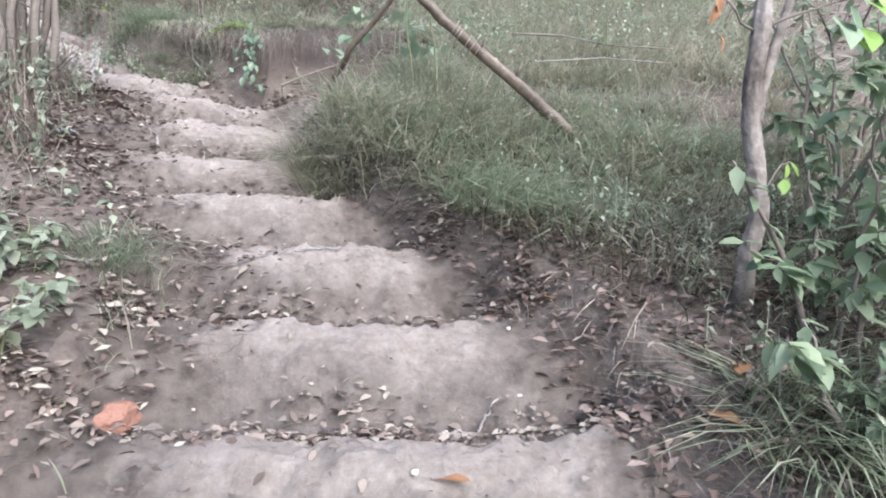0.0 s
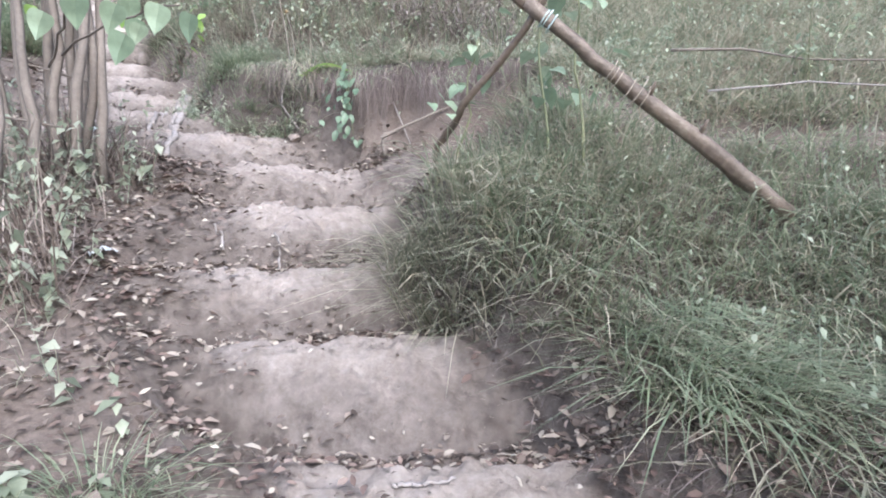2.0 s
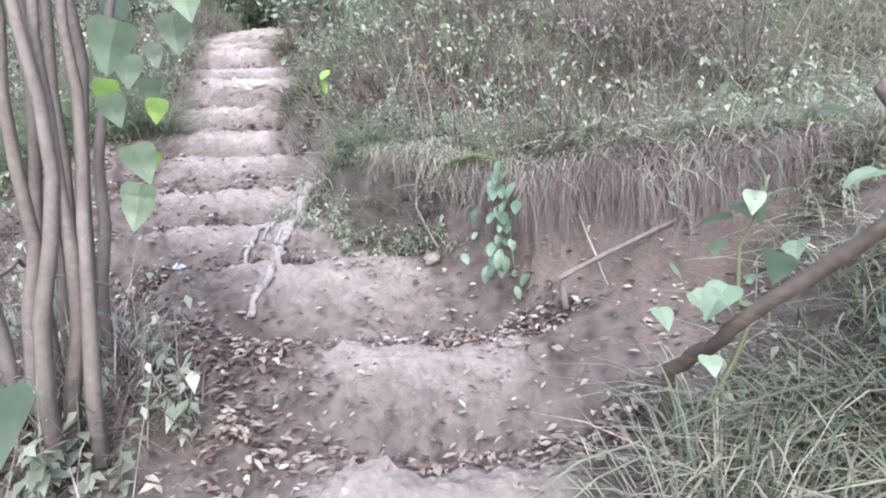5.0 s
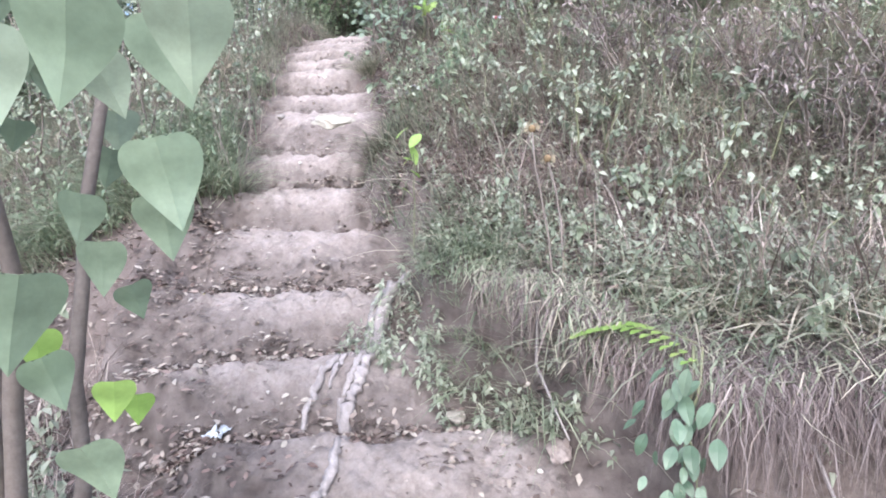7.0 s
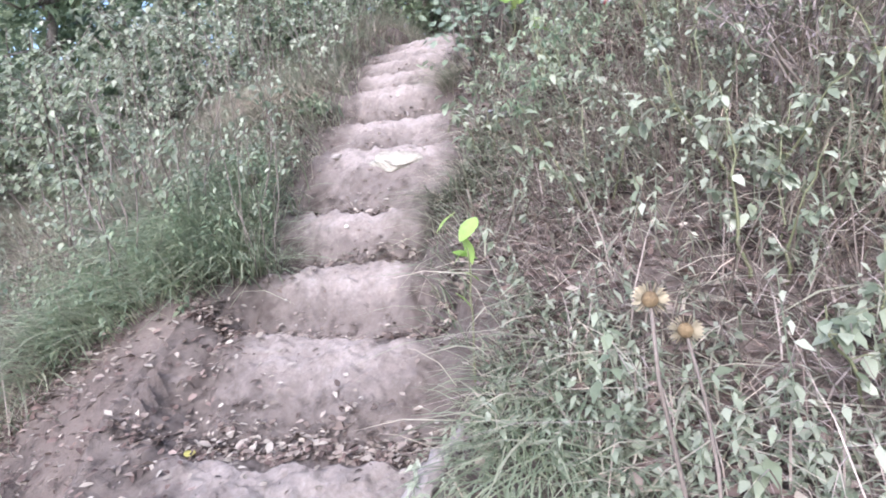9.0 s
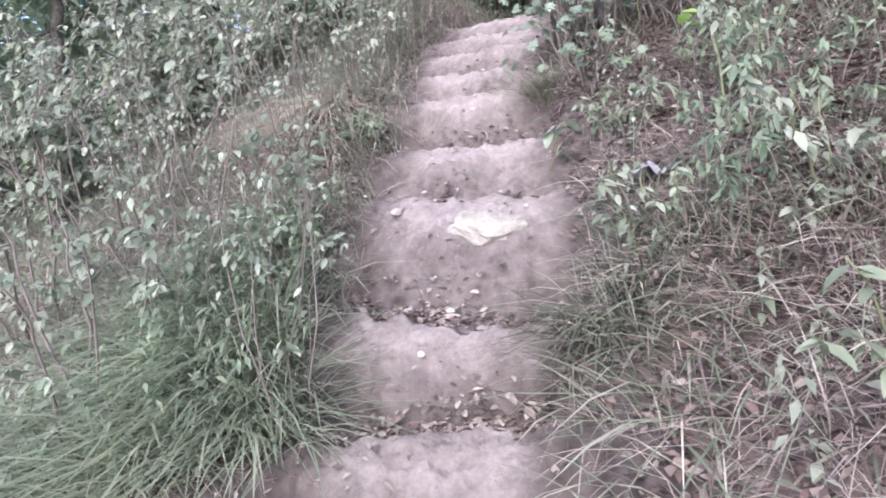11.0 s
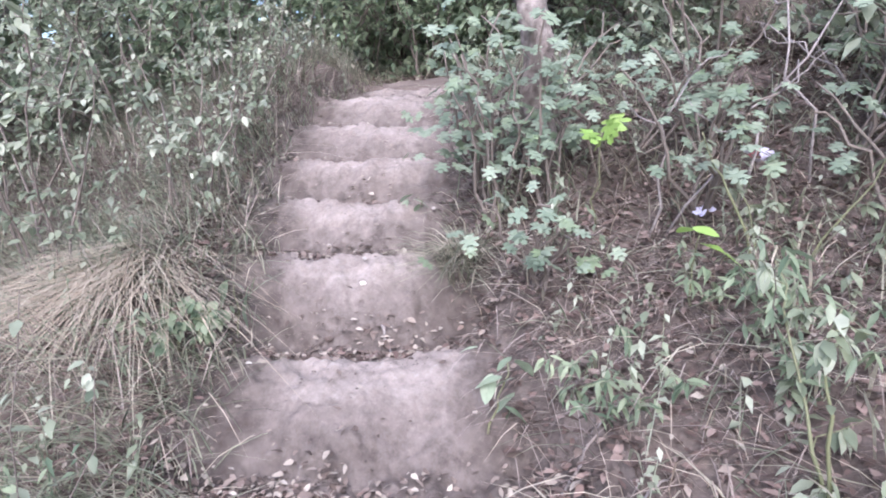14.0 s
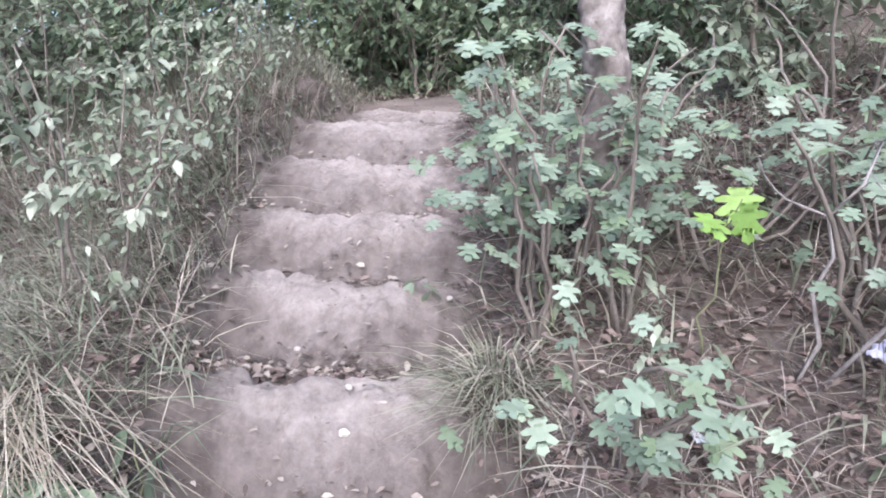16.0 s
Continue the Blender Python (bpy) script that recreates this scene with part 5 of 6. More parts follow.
for k, (x, y, tall, spread, n) in enumerate([(-1.9, 5.25, 0.55, 0.3, 30), (-1.35, 5.55, 0.6, 0.3, 36), (-1.6, 5.05, 0.4, 0.25, 26), (-2.3, 5.75, 0.6, 0.3, 36), (-2.6, 6.1, 0.6, 0.3, 36), (-1.05, 5.2, 0.45, 0.3, 30), (-1.15, 4.75, 0.35, 0.25, 24), (-2.2, 6.3, 0.7, 0.3, 40), (-2.85, 6.6, 0.6, 0.3, 36)]):
    shrub("broad_herb", "broad-leaved grey-green herb on the brown hillside", "herb", x, y, tall * 0.75, spread * 0.9, 3, n // 2, (0.028, 0.048), 0.6, MID_WEED, GREEN_STEM, 0.005, 0.25, "broad-leaved herbs", 450 + k)
for k, (x, y, tall, spread, n) in enumerate([(-3.8, 4.76, 1.2, 0.26, 14), (-4.05, 4.9, 1.0, 0.28, 14), (-4.3, 4.6, 1.35, 0.35, 14), (-4.45, 5.1, 0.9, 0.3, 14)]):
    shrub("tall_weed", "tall thin weed with pale oval leaves", "weed", x, y, tall, spread, 4, n, (0.022, 0.046), 0.5, MID_WEED, STEM, 0.0028, 0.35, "tall weeds beside the steps", 700 + k, upright=0.2)
for k, (x, y, tall, spread, n) in enumerate([(-3.2, 5.98, 0.3, 0.22, 14), (-3.85, 6.3, 0.2, 0.2, 20), (-3.45, 6.5, 0.3, 0.25, 22), (-3.12, 5.75, 0.6, 0.2, 18), (-3.05, 6.2, 0.55, 0.28, 24), (-3.6, 6.62, 0.22, 0.2, 16)]):
    shrub("willowherb", "weed with long narrow green leaves on the slope", "weed", x, y, tall, spread, 4, n, (0.03, 0.065), 0.26, DARK_LEAF, STEM, 0.0025, 0.2, "long-leaved weeds", 730 + k)
shrub("broad_herb", "dark blue-green broad-leaved herb among dry grass", "herb", -4.66, 5.1, 0.15, 0.2, 5, 22, (0.035, 0.065), 0.6, DARK_LEAF, GREEN_STEM, 0.004, 0.3, "", 755)
shrub("broad_herb", "dark blue-green broad-leaved herb beside the steps", "herb", -5.1, 5.78, 0.12, 0.2, 6, 24, (0.03, 0.06), 0.6, DARK_LEAF, GREEN_STEM, 0.004, 0.3, "", 756)
# low broad-leaved weeds beside the lower steps
for k, (x, y, tall, n) in enumerate([(-0.95, 1.7, 0.16, 8), (-0.8, 1.4, 0.14, 8)]):
    shrub("broad_weed", "low weed with broad grey-green leaves in leaf litter", "weed", x, y, tall, 0.16, 4, n, (0.03, 0.06), 0.7, PALE_WEED, GREEN_STEM, 0.004, 0.3, "low broad-leaved weeds", 760 + k)
# bushes round the slim tree
for k, (x, y, tall, spread, n, mat) in enumerate([(1.32, 1.7, 0.5, 0.3, 40, DARK_LEAF), (1.55, 2.2, 0.75, 0.3, 30, DARK_LEAF), (1.9, 2.6, 1.2, 0.5, 60, WEED), (1.2, 1.3, 0.35, 0.25, 26, DARK_LEAF), (2.2, 3.2, 1.4, 0.5, 80, WEED), (1.7, 1.9, 1.1, 0.3, 60, DARK_LEAF), (1.6, 1.5, 0.9, 0.35, 60, DARK_LEAF), (2.0, 2.1, 1.7, 0.5, 110, DARK_LEAF)]):
    shrub("bush", "open woody bush with grey-green leaves beside the slim tree", "bush", x, y, tall, spread, 4, n, (0.05, 0.09), 0.5, mat, STEM, 0.01, 0.25, "bushes by the slim tree", 500 + k)

# brown dead brushwood under the hillside growth
for k, (x, y) in enumerate([(-1.1, 5.75), (-0.8, 5.95), (-1.4, 6.0), (-1.9, 5.9), (-0.5, 5.6), (-2.3, 6.3)]):
    shrub("brushwood", "dead brown brushwood heap on the hillside", "brushwood", x, y, 0.55, 0.45, 10, 80, (0.025, 0.055), 0.16, ROOTLET, STEM, 0.006, 0.1, "brushwood heaps", 600 + k)

# ---- the leaning poles ----
def pole(name, label, pts, r0, r1, seed, mat=LOGWOOD):
    base = np.array(pts[0])
    root = thing(name, label, "pole", base)
    line = np.concatenate([bent(np.subtract(a, base), np.subtract(b, base), 9, 0.012, 0, seed + i)[(1 if i else 0):] for i, (a, b) in enumerate(zip(pts, pts[1:]))])
    part("wood", mesh_np("wood", *tube(line, np.linspace(r0, r1, len(line)), 14, 0.16, seed), mat), root)
    return root, line


log, log_line = pole("leaning_log", "weathered brown log leaning on a thin pole", [(0.9, 3.45, 1.68), (0.42, 3.32, 2.06), (-0.08, 3.2, 2.46)], 0.037, 0.025, 11)
tip = np.array([(-0.08, 3.2, 2.46)]) - np.array([(0.9, 3.45, 1.68)])
d = np.array([-0.77, -0.19, 0.61])
part("splintered_end", mesh_np("splintered_end", *tube(np.array([tip[0] - d * 0.01, tip[0] + d * 0.05, tip[0] + d * 0.1 + (0, 0, 0.01)]), np.array([0.024, 0.02, 0.011]), 10, 0.3, 2), LOGWOOD), log, "pale splintered end")
for k, f in enumerate([0.4, 0.62]):
    p = log_line[int(f * (len(log_line) - 1))]
    part("knot", mesh_np("knot", *tube(np.array([p, p + (0.02, -0.03, 0.035), p + (0.03, -0.05, 0.06)]), (0.012, 0.004), 8, 0.2, k), LOGWOOD), log)
thin, _ = pole("leaning_pole", "crooked thin branch propped up as a pole", [(-0.52, 3.62, 1.72), (-0.5, 3.55, 1.98), (-0.36, 3.4, 2.12), (-0.06, 3.23, 2.41), (0.1, 3.16, 2.62), (0.3, 3.1, 2.9)], 0.017, 0.012, 21)


def coil(name, label, centre_pt, axis, radius, turns, thick, mat, seed):
    """A cord wound round a pole, with loose loops."""
    a = np.array(axis) / np.linalg.norm(axis)
    u = np.cross(a, (0, 0, 1.0))
    u /= np.linalg.norm(u)
    w = np.cross(a, u)
    t = np.linspace(0, turns * 2 * np.pi, int(turns * 16))
    g = np.random.default_rng(seed)
    r = radius * (1 + 0.25 * np.sin(t * 0.37 + seed))
    p = np.outer(t / t[-1] - 0.5, a) * radius * 1.6 + (np.cos(t) * r)[:, None] * u + (np.sin(t) * r)[:, None] * w
    root = thing(name, label, "cord", centre_pt)
    part("cord", mesh_np("cord", *tube(p, thick, 6), mat), root)
    return root


coil("cord", "pale blue cord tied round the crossing poles", (0.0, 3.23, 2.4), d, 0.031, 4.3, 0.0035, BLUE_CORD, 1)
coil("cord", "frayed tan cord wound loosely round the log", (0.24, 3.28, 2.2), d, 0.04, 3.2, 0.0025, CORD, 2)
coil("cord", "frayed tan cord wound loosely round the log", (0.33, 3.3, 2.13), d, 0.055, 2.6, 0.0025, CORD, 4)
# climbing stems with leaves round the poles
g = np.random.default_rng(12)
vine_lines = [bent((0.0, 0.0, 0.0), (-0.04, 0.02, 0.75), 10, 0.03, 0, 70), bent((0.14, -0.1, 0.0), (0.1, -0.12, 0.7), 10, 0.04, 0, 71), bent((-0.4, 0.05, 0.0), (-0.3, -0.02, 0.55), 9, 0.05, 0, 72)]
vine_spots = []
for k in range(46):
    ln_ = vine_lines[g.integers(0, 3)]
    vine_spots.append((ln_[g.integers(4, len(ln_))] + g.normal(0, 0.09, 3), g.uniform(0, 6.28), g.uniform(-1.0, 0.0), g.uniform(0.045, 0.085)))
leafy("climber", "slender climber with round green leaves beside the poles", "climber", (0.0, 3.48, ground_at(0.0, 3.48)), vine_lines, 0.007, HEART_LEAF, vine_spots, GREEN_STEM)

# ---- roots, sticks, stones and litter ----
def stick(name, label, pts, r0, r1, seed, mat, category="stick", sides=9, rough=0.2):
    base = np.array(pts[0], float)
    line = np.concatenate([bent(np.subtract(a, base), np.subtract(b, base), 4, 0.004, 0, seed + i)[(1 if i else 0):] for i, (a, b) in enumerate(zip(pts, pts[1:]))])
    ob = new(name, mesh_np(name, *tube(line, np.linspace(r0, r1, len(line)), sides, rough, seed), mat))
    ob.location = base
    return tagged(ob, label, category)


def laid(pts, lift):
    fine = np.concatenate([np.linspace(a, b, 6, endpoint=False) for a, b in zip(pts, pts[1:])] + [[pts[-1]]])
    return [(x, y, ground_at(x, y) + lift) for x, y in fine]


for k, (pts, r0, r1) in enumerate([
        ([(-2.58, 4.77), (-2.48, 4.56), (-2.47, 4.44), (-2.42, 4.22), (-2.34, 4.04), (-2.32, 3.94)], 0.021, 0.01),
        ([(-2.56, 4.72), (-2.44, 4.45), (-2.3, 4.24), (-2.24, 4.13), (-2.2, 4.03), (-2.05, 3.84), (-1.99, 3.68)], 0.027, 0.013),
        ([(-2.54, 4.7), (-2.46, 4.46), (-2.34, 4.26), (-2.27, 4.12), (-2.23, 4.02)], 0.016, 0.008),
        ([(-2.6, 4.8), (-2.5, 4.5), (-2.44, 4.34), (-2.38, 4.2), (-2.32, 4.08)], 0.015, 0.007),
        ([(-2.46, 4.5), (-2.4, 4.36), (-2.3, 4.18), (-2.22, 4.08)], 0.008, 0.004)]):
    stick("root", "bleached gnarled root running down the clay", laid(pts, 0.003), r0, r1, 1 + 4 * k, ROOT, "root", 12, 0.7)
stick("root", "bleached root lying across an earth step", laid([(-3.8, 4.76), (-3.6, 5.0), (-3.45, 5.25), (-3.35, 5.4)], -0.002), 0.014, 0.007, 9, ROOT, "root")
stick("stick", "bare broken branch lying in the hollow", [(-0.92, 4.08, 1.98), (-0.95, 4.1, 2.08), (-0.72, 4.2, 2.2), (-0.6, 4.26, 2.26)], 0.012, 0.006, 13, STEM)
stick("stick", "thin root hanging over the bank's edge", [(-1.75, 4.5, 2.5), (-1.68, 4.36, 2.32), (-1.52, 4.26, 2.16)], 0.006, 0.003, 17, ROOT)
stick("stick", "thin root hanging over the bank's edge", [(-1.0, 4.33, 2.42), (-0.88, 4.22, 2.2), (-0.8, 4.16, 2.05)], 0.005, 0.003, 19, ROOT)
stick("stick", "long thin dead branch lying across the hillside grass", [(0.62, 4.75, 2.62), (1.0, 4.72, 2.6), (1.3, 4.6, 2.5), (1.75, 4.5, 2.45)], 0.009, 0.004, 61, STEM)
stick("stick", "long thin dead branch lying across the hillside grass", [(0.75, 4.3, 2.3), (1.2, 4.25, 2.32), (1.6, 4.1, 2.25)], 0.006, 0.003, 65, ROOT)
for k, (x, y, a, L) in enumerate([(-1.2, 2.96, 2.2, 0.13), (-1.0, 3.02, 2.0, 0.14), (-0.25, 2.12, 0.2, 0.14), (0.28, 1.55, 0.3, 0.16), (-3.98, 6.12, 0.7, 0.25), (-3.78, 6.05, 0.6, 0.2), (-4.75, 6.35, 0.1, 0.1), (-0.9, 1.75, 0.8, 0.2), (-1.3, 3.3, 1.0, 0.16), (-2.0, 3.55, 0.5, 0.2)]):
    stick("twig", "dry pale twig lying on the clay", laid([(x, y), (x + math.cos(a) * L * 0.5, y + math.sin(a) * L * 0.5), (x + math.cos(a + 0.2) * L, y + math.sin(a + 0.2) * L)], 0.008), 0.006, 0.003, 30 + k, ROOT, "twig", 6)


def rock(name, label, x, y, size, seed, mat, flat=0.6, sink=0.25, category="stone", tilt=0.0):
    bm = bmesh.new()
    bmesh.ops.create_icosphere(bm, subdivisions=4, radius=0.5)
    g = np.random.default_rng(seed)
    cuts = g.normal(0, 1, (9, 3))
    cuts /= np.linalg.norm(cuts, axis=1, keepdims=True)
    depth = g.uniform(0.3, 0.44, 9)
    for v in bm.verts:
        for c, dd in zip(cuts, depth):
            over = v.co.dot(Vector(c)) - dd
            if over > 0:
                v.co -= Vector(c) * over * 0.92
        v.co *= 1 + 0.2 * noise.noise(v.co * 4 + Vector((seed, 0, 0))) + 0.08 * noise.noise(v.co * 13) + 0.025 * noise.noise(v.co * 30)
    me = bpy.data.meshes.new(name)
    bm.to_mesh(me)
    bm.free()
    me.materials.append(mat)
    ob = new(name, me)
    sx, sy = size
    ob.matrix_world = Matrix.Translation((x, y, ground_at(x, y) + sx * flat * (0.5 - sink))) @ Euler((tilt, 0.0, g.uniform(0, 6) if not tilt else 0.75)).to_matrix().to_4x4() @ Matrix.Diagonal((sx, sy, sx * flat, 1))
    return tagged(ob, label, category)


slab = rock("white_stone", "broken white stone slab set in an earth step", -4.0, 5.67, (0.3, 0.2), 6, STONE, 0.2, 0.62, tilt=0.34)
rise = math.atan2(ground_at(-4.0 - 0.075, 5.67 + 0.08) - ground_at(-4.0 + 0.075, 5.67 - 0.08), 0.22)
slab.rotation_euler = (rise, 0.0, 0.75)
rock("pebble", "flat pale pebble on an earth step", -4.38, 5.53, (0.075, 0.05), 5, PEBBLE, 0.5)
rock("stone", "pale stone half buried in the clay", -1.56, 4.28, (0.12, 0.08), 7, CLAY, 0.5, 0.35)
rock("stone", "pale stone half buried in the clay", -1.95, 4.3, (0.1, 0.07), 8, STONE, 0.4, 0.3)
g = np.random.default_rng(77)
for k in range(46):
    i = g.integers(4, STEPS)
    a, b = EDGES[i], EDGES[i + 1]
    v, u = g.uniform(0, 1), g.uniform(0, 0.9)
    x = (a[0] + (a[2] - a[0]) * v) * (1 - u) + (b[0] + (b[2] - b[0]) * v) * u
    y = (a[1] + (a[3] - a[1]) * v) * (1 - u) + (b[1] + (b[3] - b[1]) * v) * u
    sz = g.uniform(0.012, 0.03)
    tagged(rock("pebble", "small pale pebble on the earth steps", x, y, (sz, sz * 0.75), 100 + k, PEBBLE, 0.6), group="pebbles on the steps")
rock("brick_piece", "broken red brick lying in leaf litter", -0.52, 1.45, (0.12, 0.09), 21, BRICK, 0.7, 0.25, "brick")


def crumpled(name, label, x, y, size, seed, mat, lift=0.02, category="wrapper"):
    """A crumpled piece of film: a folded sheet with creases."""
    n = 22
    a, b = np.meshgrid(np.linspace(-0.5, 0.5, n), np.linspace(-0.5, 0.5, n), indexing="ij")
    g = np.random.default_rng(seed)
    z = 0 * a
    for k in range(11):
        c, s, o = math.cos(g.uniform(0, 3.14)), math.sin(g.uniform(0, 3.14)), g.uniform(-0.4, 0.4)
        z += np.abs(a * c + b * s - o) * g.uniform(-0.5, 0.55)
    z = np.abs(((z - z.min()) % 0.6) - 0.3) + 0.12 * vnoise(a * 9 + seed, b * 9, 1.0, seed) + 0.25 * (0.5 - a * a - b * b)
    z -= z.min()
    r = 1 - 0.35 * vnoise(a + seed, b, 3.0, seed)
    v = np.stack([a * size[0] * r, b * size[1] * r, z * size[0] * 0.85], -1).reshape(-1, 3)
    i, j = np.meshgrid(np.arange(n - 1), np.arange(n - 1), indexing="ij")
    q = np.stack([i * n + j, (i + 1) * n + j, (i + 1) * n + j + 1, i * n + j + 1], -1).reshape(-1, 4)
    ob = new(name, mesh_np(name, v, q, [], mat, smooth=False))
    ob.location, ob.rotation_euler = (x, y, ground_at(x, y) + lift), (0.3, 0.1, g.uniform(0, 6))
    return tagged(ob, label, category)


crumpled("wrapper", "crumpled grey plastic wrapper on the slope", -3.47, 5.95, (0.14, 0.11), 2, FOIL)
crumpled("wrapper", "small white torn wrapper on leaf litter", -2.5, 3.76, (0.08, 0.05), 4, WHITE_FILM)
crumpled("wrapper", "bluish-white torn wrapper on leaf litter", -1.4, 2.58, (0.08, 0.05), 6, WHITE_FILM)
crumpled("wrapper", "bluish-white plastic scrap on the slope", -4.16, 6.75, (0.08, 0.06), 8, WHITE_FILM)
crumpled("wrapper", "lilac plastic scrap on the slope", -3.88, 7.08, (0.06, 0.07), 9, LILAC, 0.04)


def lathe(name, rings, mat, sides=18, dent=0.0, seed=0):
    """A body turned about its x axis from (x, radius) rings, a little dented."""
    p = np.array(rings, float)
    a = np.arange(sides) * 2 * np.pi / sides
    r = p[:, 1:2] * (1 + dent * vnoise(p[:, :1] * 30 + seed, a[None] * 1.2, 1.0, seed))
    v = np.stack([p[:, :1] + 0 * a[None], r * np.cos(a)[None], r * np.sin(a)[None]], -1).reshape(-1, 3)
    i, j = np.meshgrid(np.arange(len(p) - 1), np.arange(sides), indexing="ij")
    k = (j + 1) % sides
    q = np.stack([i * sides + j, (i + 1) * sides + j, (i + 1) * sides + k, i * sides + k], -1).reshape(-1, 4)
    return mesh_np(name, v, q, [], mat)


bottle = thing("bottle", "dented lilac-grey plastic bottle with a red collar on the slope", "bottle", (-3.84, 7.46, ground_at(-3.84, 7.46) + 0.06))
bottle.rotation_euler = (0.3, 0.35, 0.6)
part("body", lathe("body", [(0.03, 0.0), (0.03, 0.024), (0.045, 0.03), (0.07, 0.031), (0.074, 0.029), (0.08, 0.031), (0.11, 0.03), (0.15, 0.031), (0.158, 0.026), (0.158, 0.0)], LILAC, 18, 0.18, 3), bottle)
part("collar", lathe("collar", [(0.006, 0.0), (0.006, 0.017), (0.026, 0.025), (0.031, 0.0255), (0.031, 0.0)], PINK, 18, 0.05, 2), bottle, "red collar")
part("cap", lathe("cap", [(-0.016, 0.0), (-0.016, 0.012), (-0.014, 0.014), (0.006, 0.014), (0.006, 0.0)], WHITE_FILM, 14), bottle, "pale cap")
part("band", lathe("band", [(0.084, 0.0), (0.084, 0.0325), (0.088, 0.0325), (0.088, 0.0)], STEM, 18, 0.1, 3), bottle, "dark band")


def single_leaf(name, label, x, y, size, head, mesh, mat, lift=0.012, tilt=0.1):
    me = mesh.copy()
    me.materials.clear()
    me.materials.append(mat)
    ob = new(name, me)
    ob.matrix_world = Matrix.Translation((x, y, ground_at(x, y) + lift)) @ Euler((tilt, 0.1, head)).to_matrix().to_4x4() @ Matrix.Scale(size, 4)
    return tagged(ob, label, "leaf")


single_leaf("fallen_leaf", "yellow fallen leaf on the clay", -3.18, 4.15, 0.07, 1.0, OVAL_LEAF, YELLOW)
for k, (x, y) in enumerate([(0.05, 1.9), (0.35, 1.25), (1.05, 1.6), (0.9, 1.45), (1.3, 2.0), (0.6, 1.9)]):
    single_leaf("fallen_leaf", "orange-brown fallen leaf on litter", x, y, 0.09, k * 1.3, OVAL_LEAF, ORANGE, 0.03)

# sprigs that stand out
g = np.random.default_rng(21)
def sprig(name, label, x, y, z, tall, mesh, count, size, seed, mat=GREEN_STEM, spread=0.06, droop=-0.4):
    g = np.random.default_rng(seed)
    base = (x, y, ground_at(x, y))
    top = np.array([g.normal(0, 0.03), g.normal(0, 0.03), z - base[2]])
    line = bent((0, 0, -0.02), top, 8, 0.03, 0, seed)
    spots = [(line[max(3, 7 - k // 2)] + g.normal(0, spread, 3) * (1, 1, 0.6), g.uniform(0, 6.28), droop + g.normal(0, 0.3), size * g.uniform(0.75, 1.2)) for k in range(count)]
    return leafy(name, label, "sprig", base, [line], 0.004, mesh, spots, mat)


sprig("sprig", "thin sprig with yellow-green leaves beside the steps", -2.58, 4.84, 3.08, 0.3, LIME_LEAF, 7, 0.085, 1, spread=0.05)
sprig("sprig", "three bright yellow-green leaves on a stalk", -3.77, 6.68, 4.0, 0.2, LIME_LEAF, 4, 0.1, 2, spread=0.02, droop=0.0)
sprig("sprig", "large bright green lobed leaves on a stalk", -4.24, 7.0, 4.33, 0.3, LIME_MAPLE, 4, 0.1, 3, spread=0.05, droop=-0.7)
sprig("dock_plant", "dull blue-green broad drooping leaves beside the steps", -5.13, 6.02, 3.75, 0.2, OVAL_LEAF, 3, 0.15, 4, spread=0.03, droop=-1.2)
sprig("sprig", "round green leaf on a stalk beside the steps", -4.59, 6.86, 4.08, 0.2, HEART_LEAF, 2, 0.07, 5, spread=0.02, droop=0.2)
sprig("sprig", "broad-leaved green seedling at the step's edge", -4.2, 6.24, 3.62, 0.2, OVAL_LEAF, 9, 0.08, 6, spread=0.04)
sprig("sprig", "broad-leaved green seedling at the step's edge", -5.02, 6.85, 4.0, 0.1, OVAL_LEAF, 6, 0.08, 7, spread=0.03)
# fern frond and hanging plant on the bank
fern = thing("fern", "bright lime-green fern frond on the bank's edge", "fern", (-1.36, 4.24, 2.47))
part("stem", mesh_np("stem", *tube(bent((-0.12, 0.05, -0.03), (0.2, -0.06, 0.05), 8, 0.01, -0.04, 3), (0.003, 0.0015), 5), GREEN_STEM), fern)
for k in range(26):
    f = k // 2 / 12
    ob = part("leaflet", LIME_LEAF, fern)
    ob.matrix_basis = Matrix.Translation((-0.12 + 0.3 * f, 0.05 - 0.1 * f, 0.0 + 0.05 * math.sin(f * 3.1))) @ Euler((0.1, 0.1, (0.0 if k % 2 else math.pi) - 0.3)).to_matrix().to_4x4() @ Matrix.Scale(0.06 * (1.15 - 0.6 * f), 4)
g = np.random.default_rng(31)
hang_line = [bent((0, 0, 0.04), (0.06, -0.1, -0.36), 9, 0.03, 0, 41), bent((0.02, 0, 0.04), (0.0, -0.12, -0.3), 9, 0.03, 0, 42)]
leafy("hanging_plant", "green trailing plant hanging down the earth bank", "plant", (-1.18, 4.22, 2.46), hang_line, 0.004, TRAIL_LEAF,
      [(hang_line[k % 2][g.integers(1, 9)] + g.normal(0, 0.05, 3) + (0, -0.03, 0), g.uniform(2.2, 4.0), g.uniform(-1.3, -0.5), g.uniform(0.035, 0.07)) for k in range(48)], GREEN_STEM)

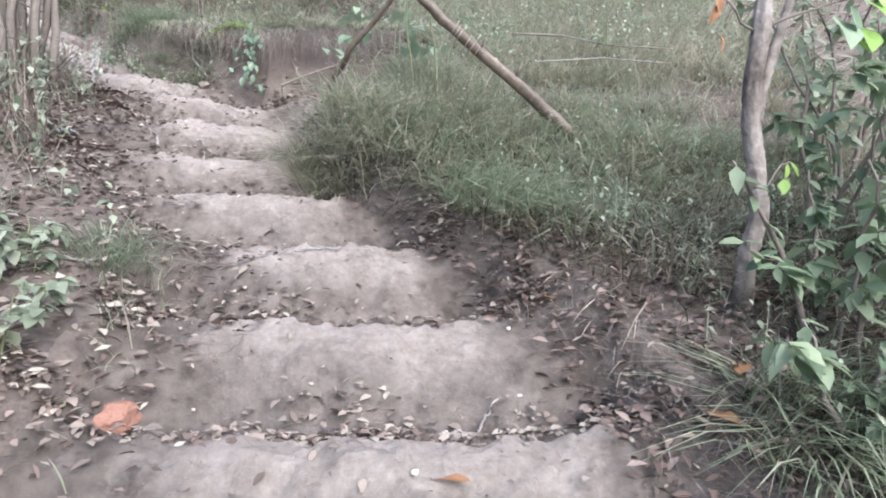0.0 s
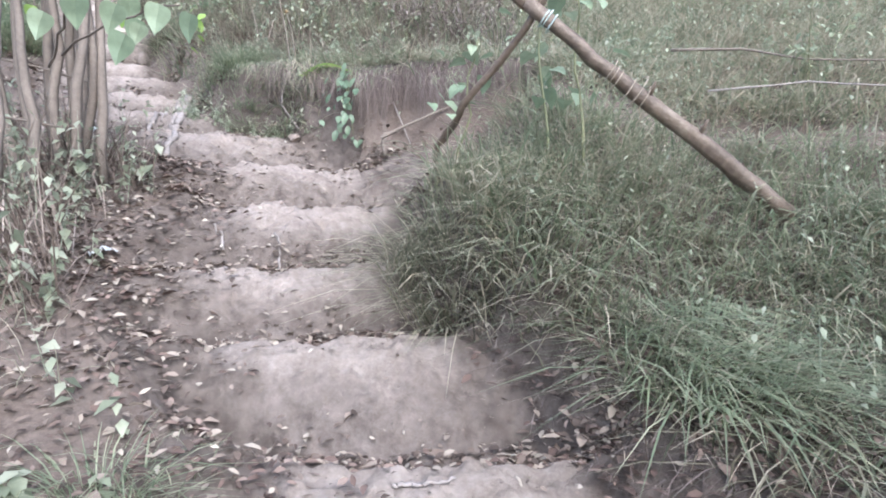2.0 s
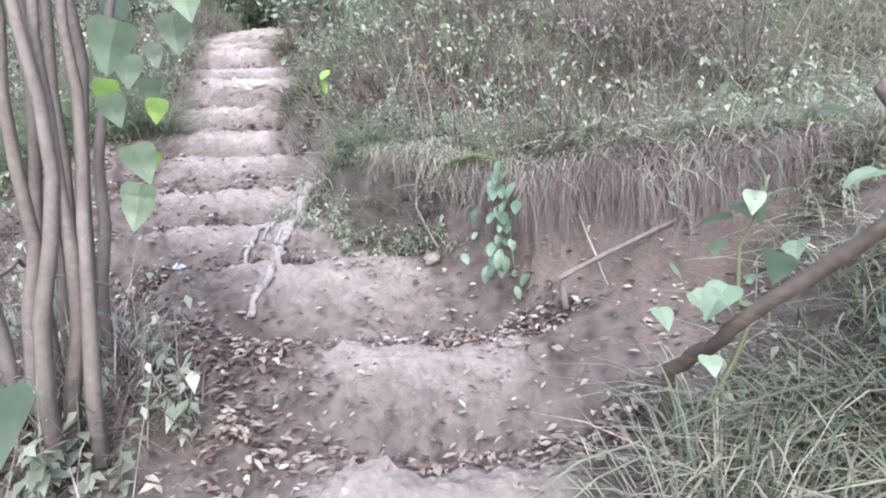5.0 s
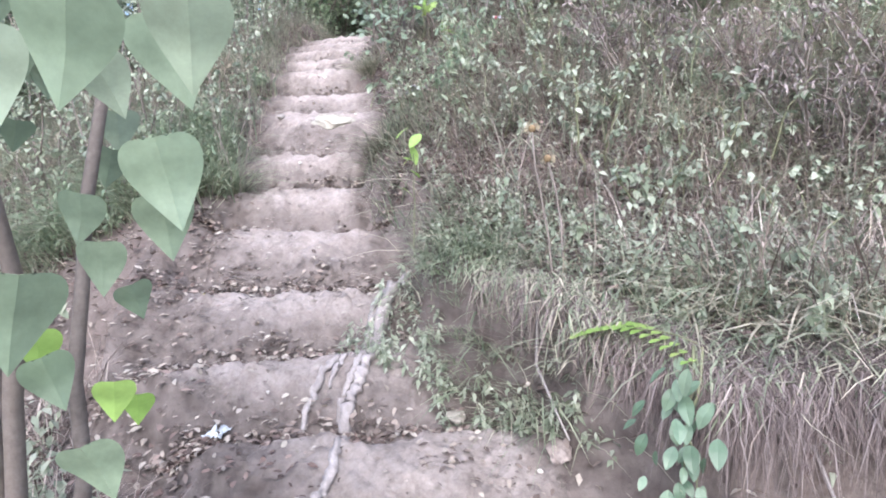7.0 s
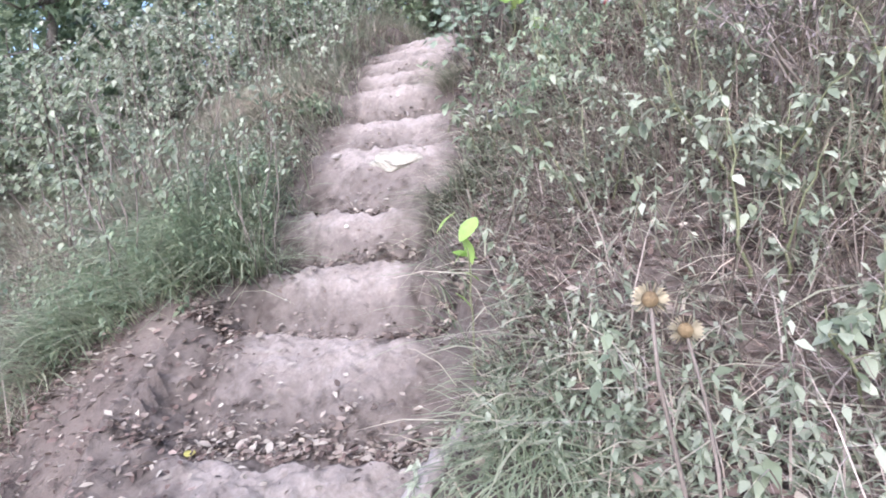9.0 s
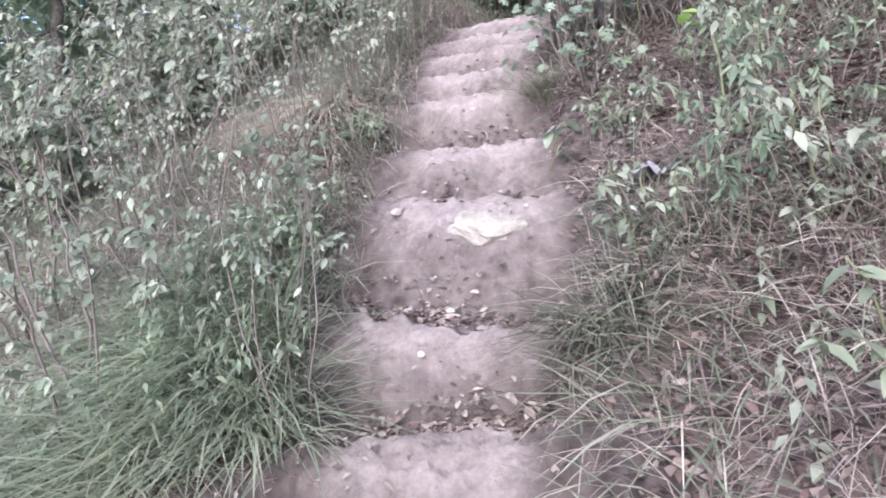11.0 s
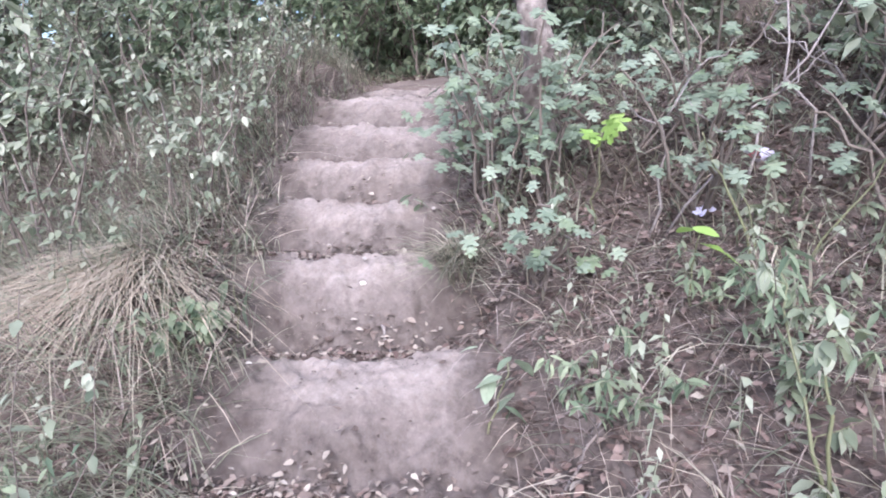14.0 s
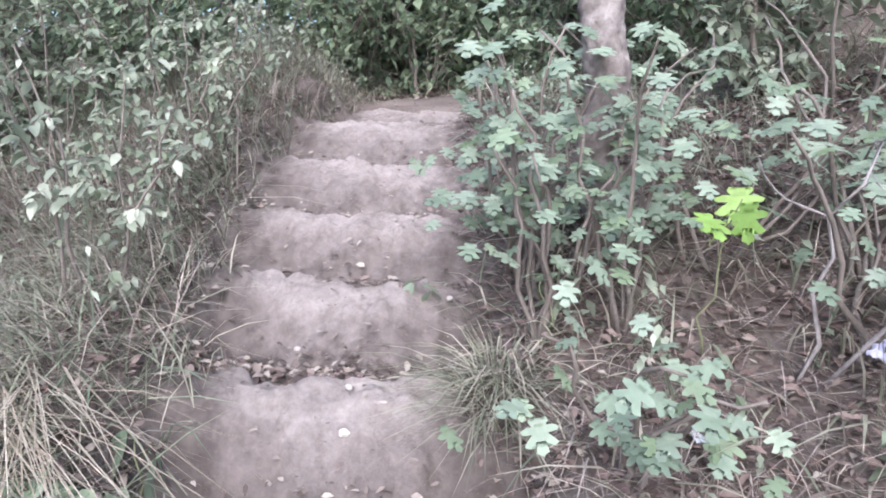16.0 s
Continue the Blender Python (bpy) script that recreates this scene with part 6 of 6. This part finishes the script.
# dry golden tuft and wilted flowers
def tuft(name, label, x, y, n, mat, length, radius, lean, droop, width=(0.003, 0.007), downhill=0.6):
    a, r = rng.uniform(0, 6.28, n), radius * np.sqrt(rng.random(n))
    px, py = x + np.cos(a) * r, y + np.sin(a) * r
    v = blades(np.stack([px, py, height(px, py) - 0.01], 1), np.where(rng.random(n) < downhill, -np.pi / 3 + rng.normal(0, 0.7, n), a), rng.uniform(*length, n), rng.uniform(*width, n), rng.uniform(*lean, n), rng.uniform(*droop, n))
    return tagged(new(name, mesh_np(name, *v, mat)), label, "grass tuft", kind="stuff")


tuft("dry_tuft", "golden dry grass tuft drooping beside the steps", -5.5, 5.84, 460, GOLD_STRAW, (0.28, 0.44), 0.14, (0.6, 1.0), (0.9, 1.3), (0.002, 0.004), 1.0)
tuft("grass_tuft", "long green grass tuft overhanging the steps", -4.05, 4.72, 700, GREEN_GRASS, (0.2, 0.42), 0.22, (0.1, 0.6), (0.4, 1.0))
tuft("grass_tuft", "long green grass tuft overhanging the steps", -4.66, 6.72, 260, GRASS, (0.15, 0.3), 0.08, (0.2, 0.6), (0.6, 1.1))
tuft("grass_tuft", "straw and green grass tuft on the bank's edge", -2.2, 4.7, 260, GREEN_GRASS, (0.1, 0.22), 0.2, (0.2, 0.7), (0.5, 1.0))
for k, (x, y, n, mat) in enumerate([(-1.98, 4.5, 320, GREEN_GRASS), (-1.84, 4.47, 280, GRASS), (-2.12, 4.6, 260, GREEN_GRASS), (-1.68, 4.44, 240, GREEN_GRASS), (-2.3, 4.76, 90, GRASS), (-1.5, 4.42, 160, GRASS), (-0.75, 4.42, 220, GRASS), (-0.3, 4.46, 240, GREEN_GRASS)]):
    tuft("grass_tuft", "straw and green grass tuft drooping over the bank", x, y, n, mat, (0.08, 0.2), 0.12, (0.2, 0.9), (0.3, 1.1), (0.002, 0.006), 0.55)
# this tuft also takes the grass colour darkened for shade
tuft("grass_tuft", "straw and green grass tuft at the slope's foot", -3.35, 5.5, 400, SHADED_GRASS, (0.15, 0.3), 0.16, (0.2, 0.7), (0.5, 1.0))
tuft("grass_tuft", "long grass tuft beside the lower steps", -0.35, 3.15, 900, GRASS, (0.2, 0.42), 0.25, (0.2, 0.7), (0.5, 1.0))
tuft("grass_tuft", "long grass tuft beside the lower steps", 0.45, 2.6, 700, GREEN_GRASS, (0.2, 0.4), 0.25, (0.2, 0.7), (0.5, 1.0))
tuft("grass_tuft", "blue-green grass tuft in leaf litter beside the steps", -0.82, 1.9, 260, GREEN_GRASS, (0.1, 0.24), 0.1, (0.2, 0.7), (0.4, 1.0), (0.002, 0.005), 0.4)
tuft("grass_tuft", "long grass tuft in leaf litter", 1.15, 1.4, 500, GREEN_GRASS, (0.15, 0.35), 0.2, (0.2, 0.7), (0.5, 1.0))
fx, fy = -1.72, 4.42
fz = ground_at(fx, fy)
flower = thing("wilted_flower", "wilted golden flower heads on a leaning stalk", "flower", (fx, fy, fz))
for k, (e, r) in enumerate([((0.0, 0.0, 3.04 - fz), 0.024), ((-0.03, 0.15, 2.95 - fz), 0.026)]):
    part("stem", mesh_np("stem", *tube(bent((0.12, 0.0, -0.02), e, 8, 0.03, 0, 80 + k), (0.005, 0.003), 5), STEM), flower)
    bm = bmesh.new()
    bmesh.ops.create_uvsphere(bm, u_segments=12, v_segments=8, radius=r * 0.5)
    me = bpy.data.meshes.new("seed_head")
    bm.to_mesh(me)
    bm.free()
    me.materials.append(SEEDHEAD)
    head = part("seed_head", me, flower)
    head.location, head.rotation_euler = e, (0.25, 0.0, 0.45)
    n = 26
    a = np.arange(n) * 2 * np.pi / n
    dirs = np.stack([np.cos(a), np.sin(a)], 1)
    pv = leaflets(np.stack([dirs[:, 0] * r * 0.4, dirs[:, 1] * r * 0.15, dirs[:, 1] * r * 0.4], 1), np.where(dirs[:, 0] > 0, 0.0, np.pi), np.arctan2(dirs[:, 1], np.abs(dirs[:, 0])), np.full(n, r * 0.75), np.full(n, r * 0.5), 0.05)
    part("petals", mesh_np("petals", *pv, PETAL), head)
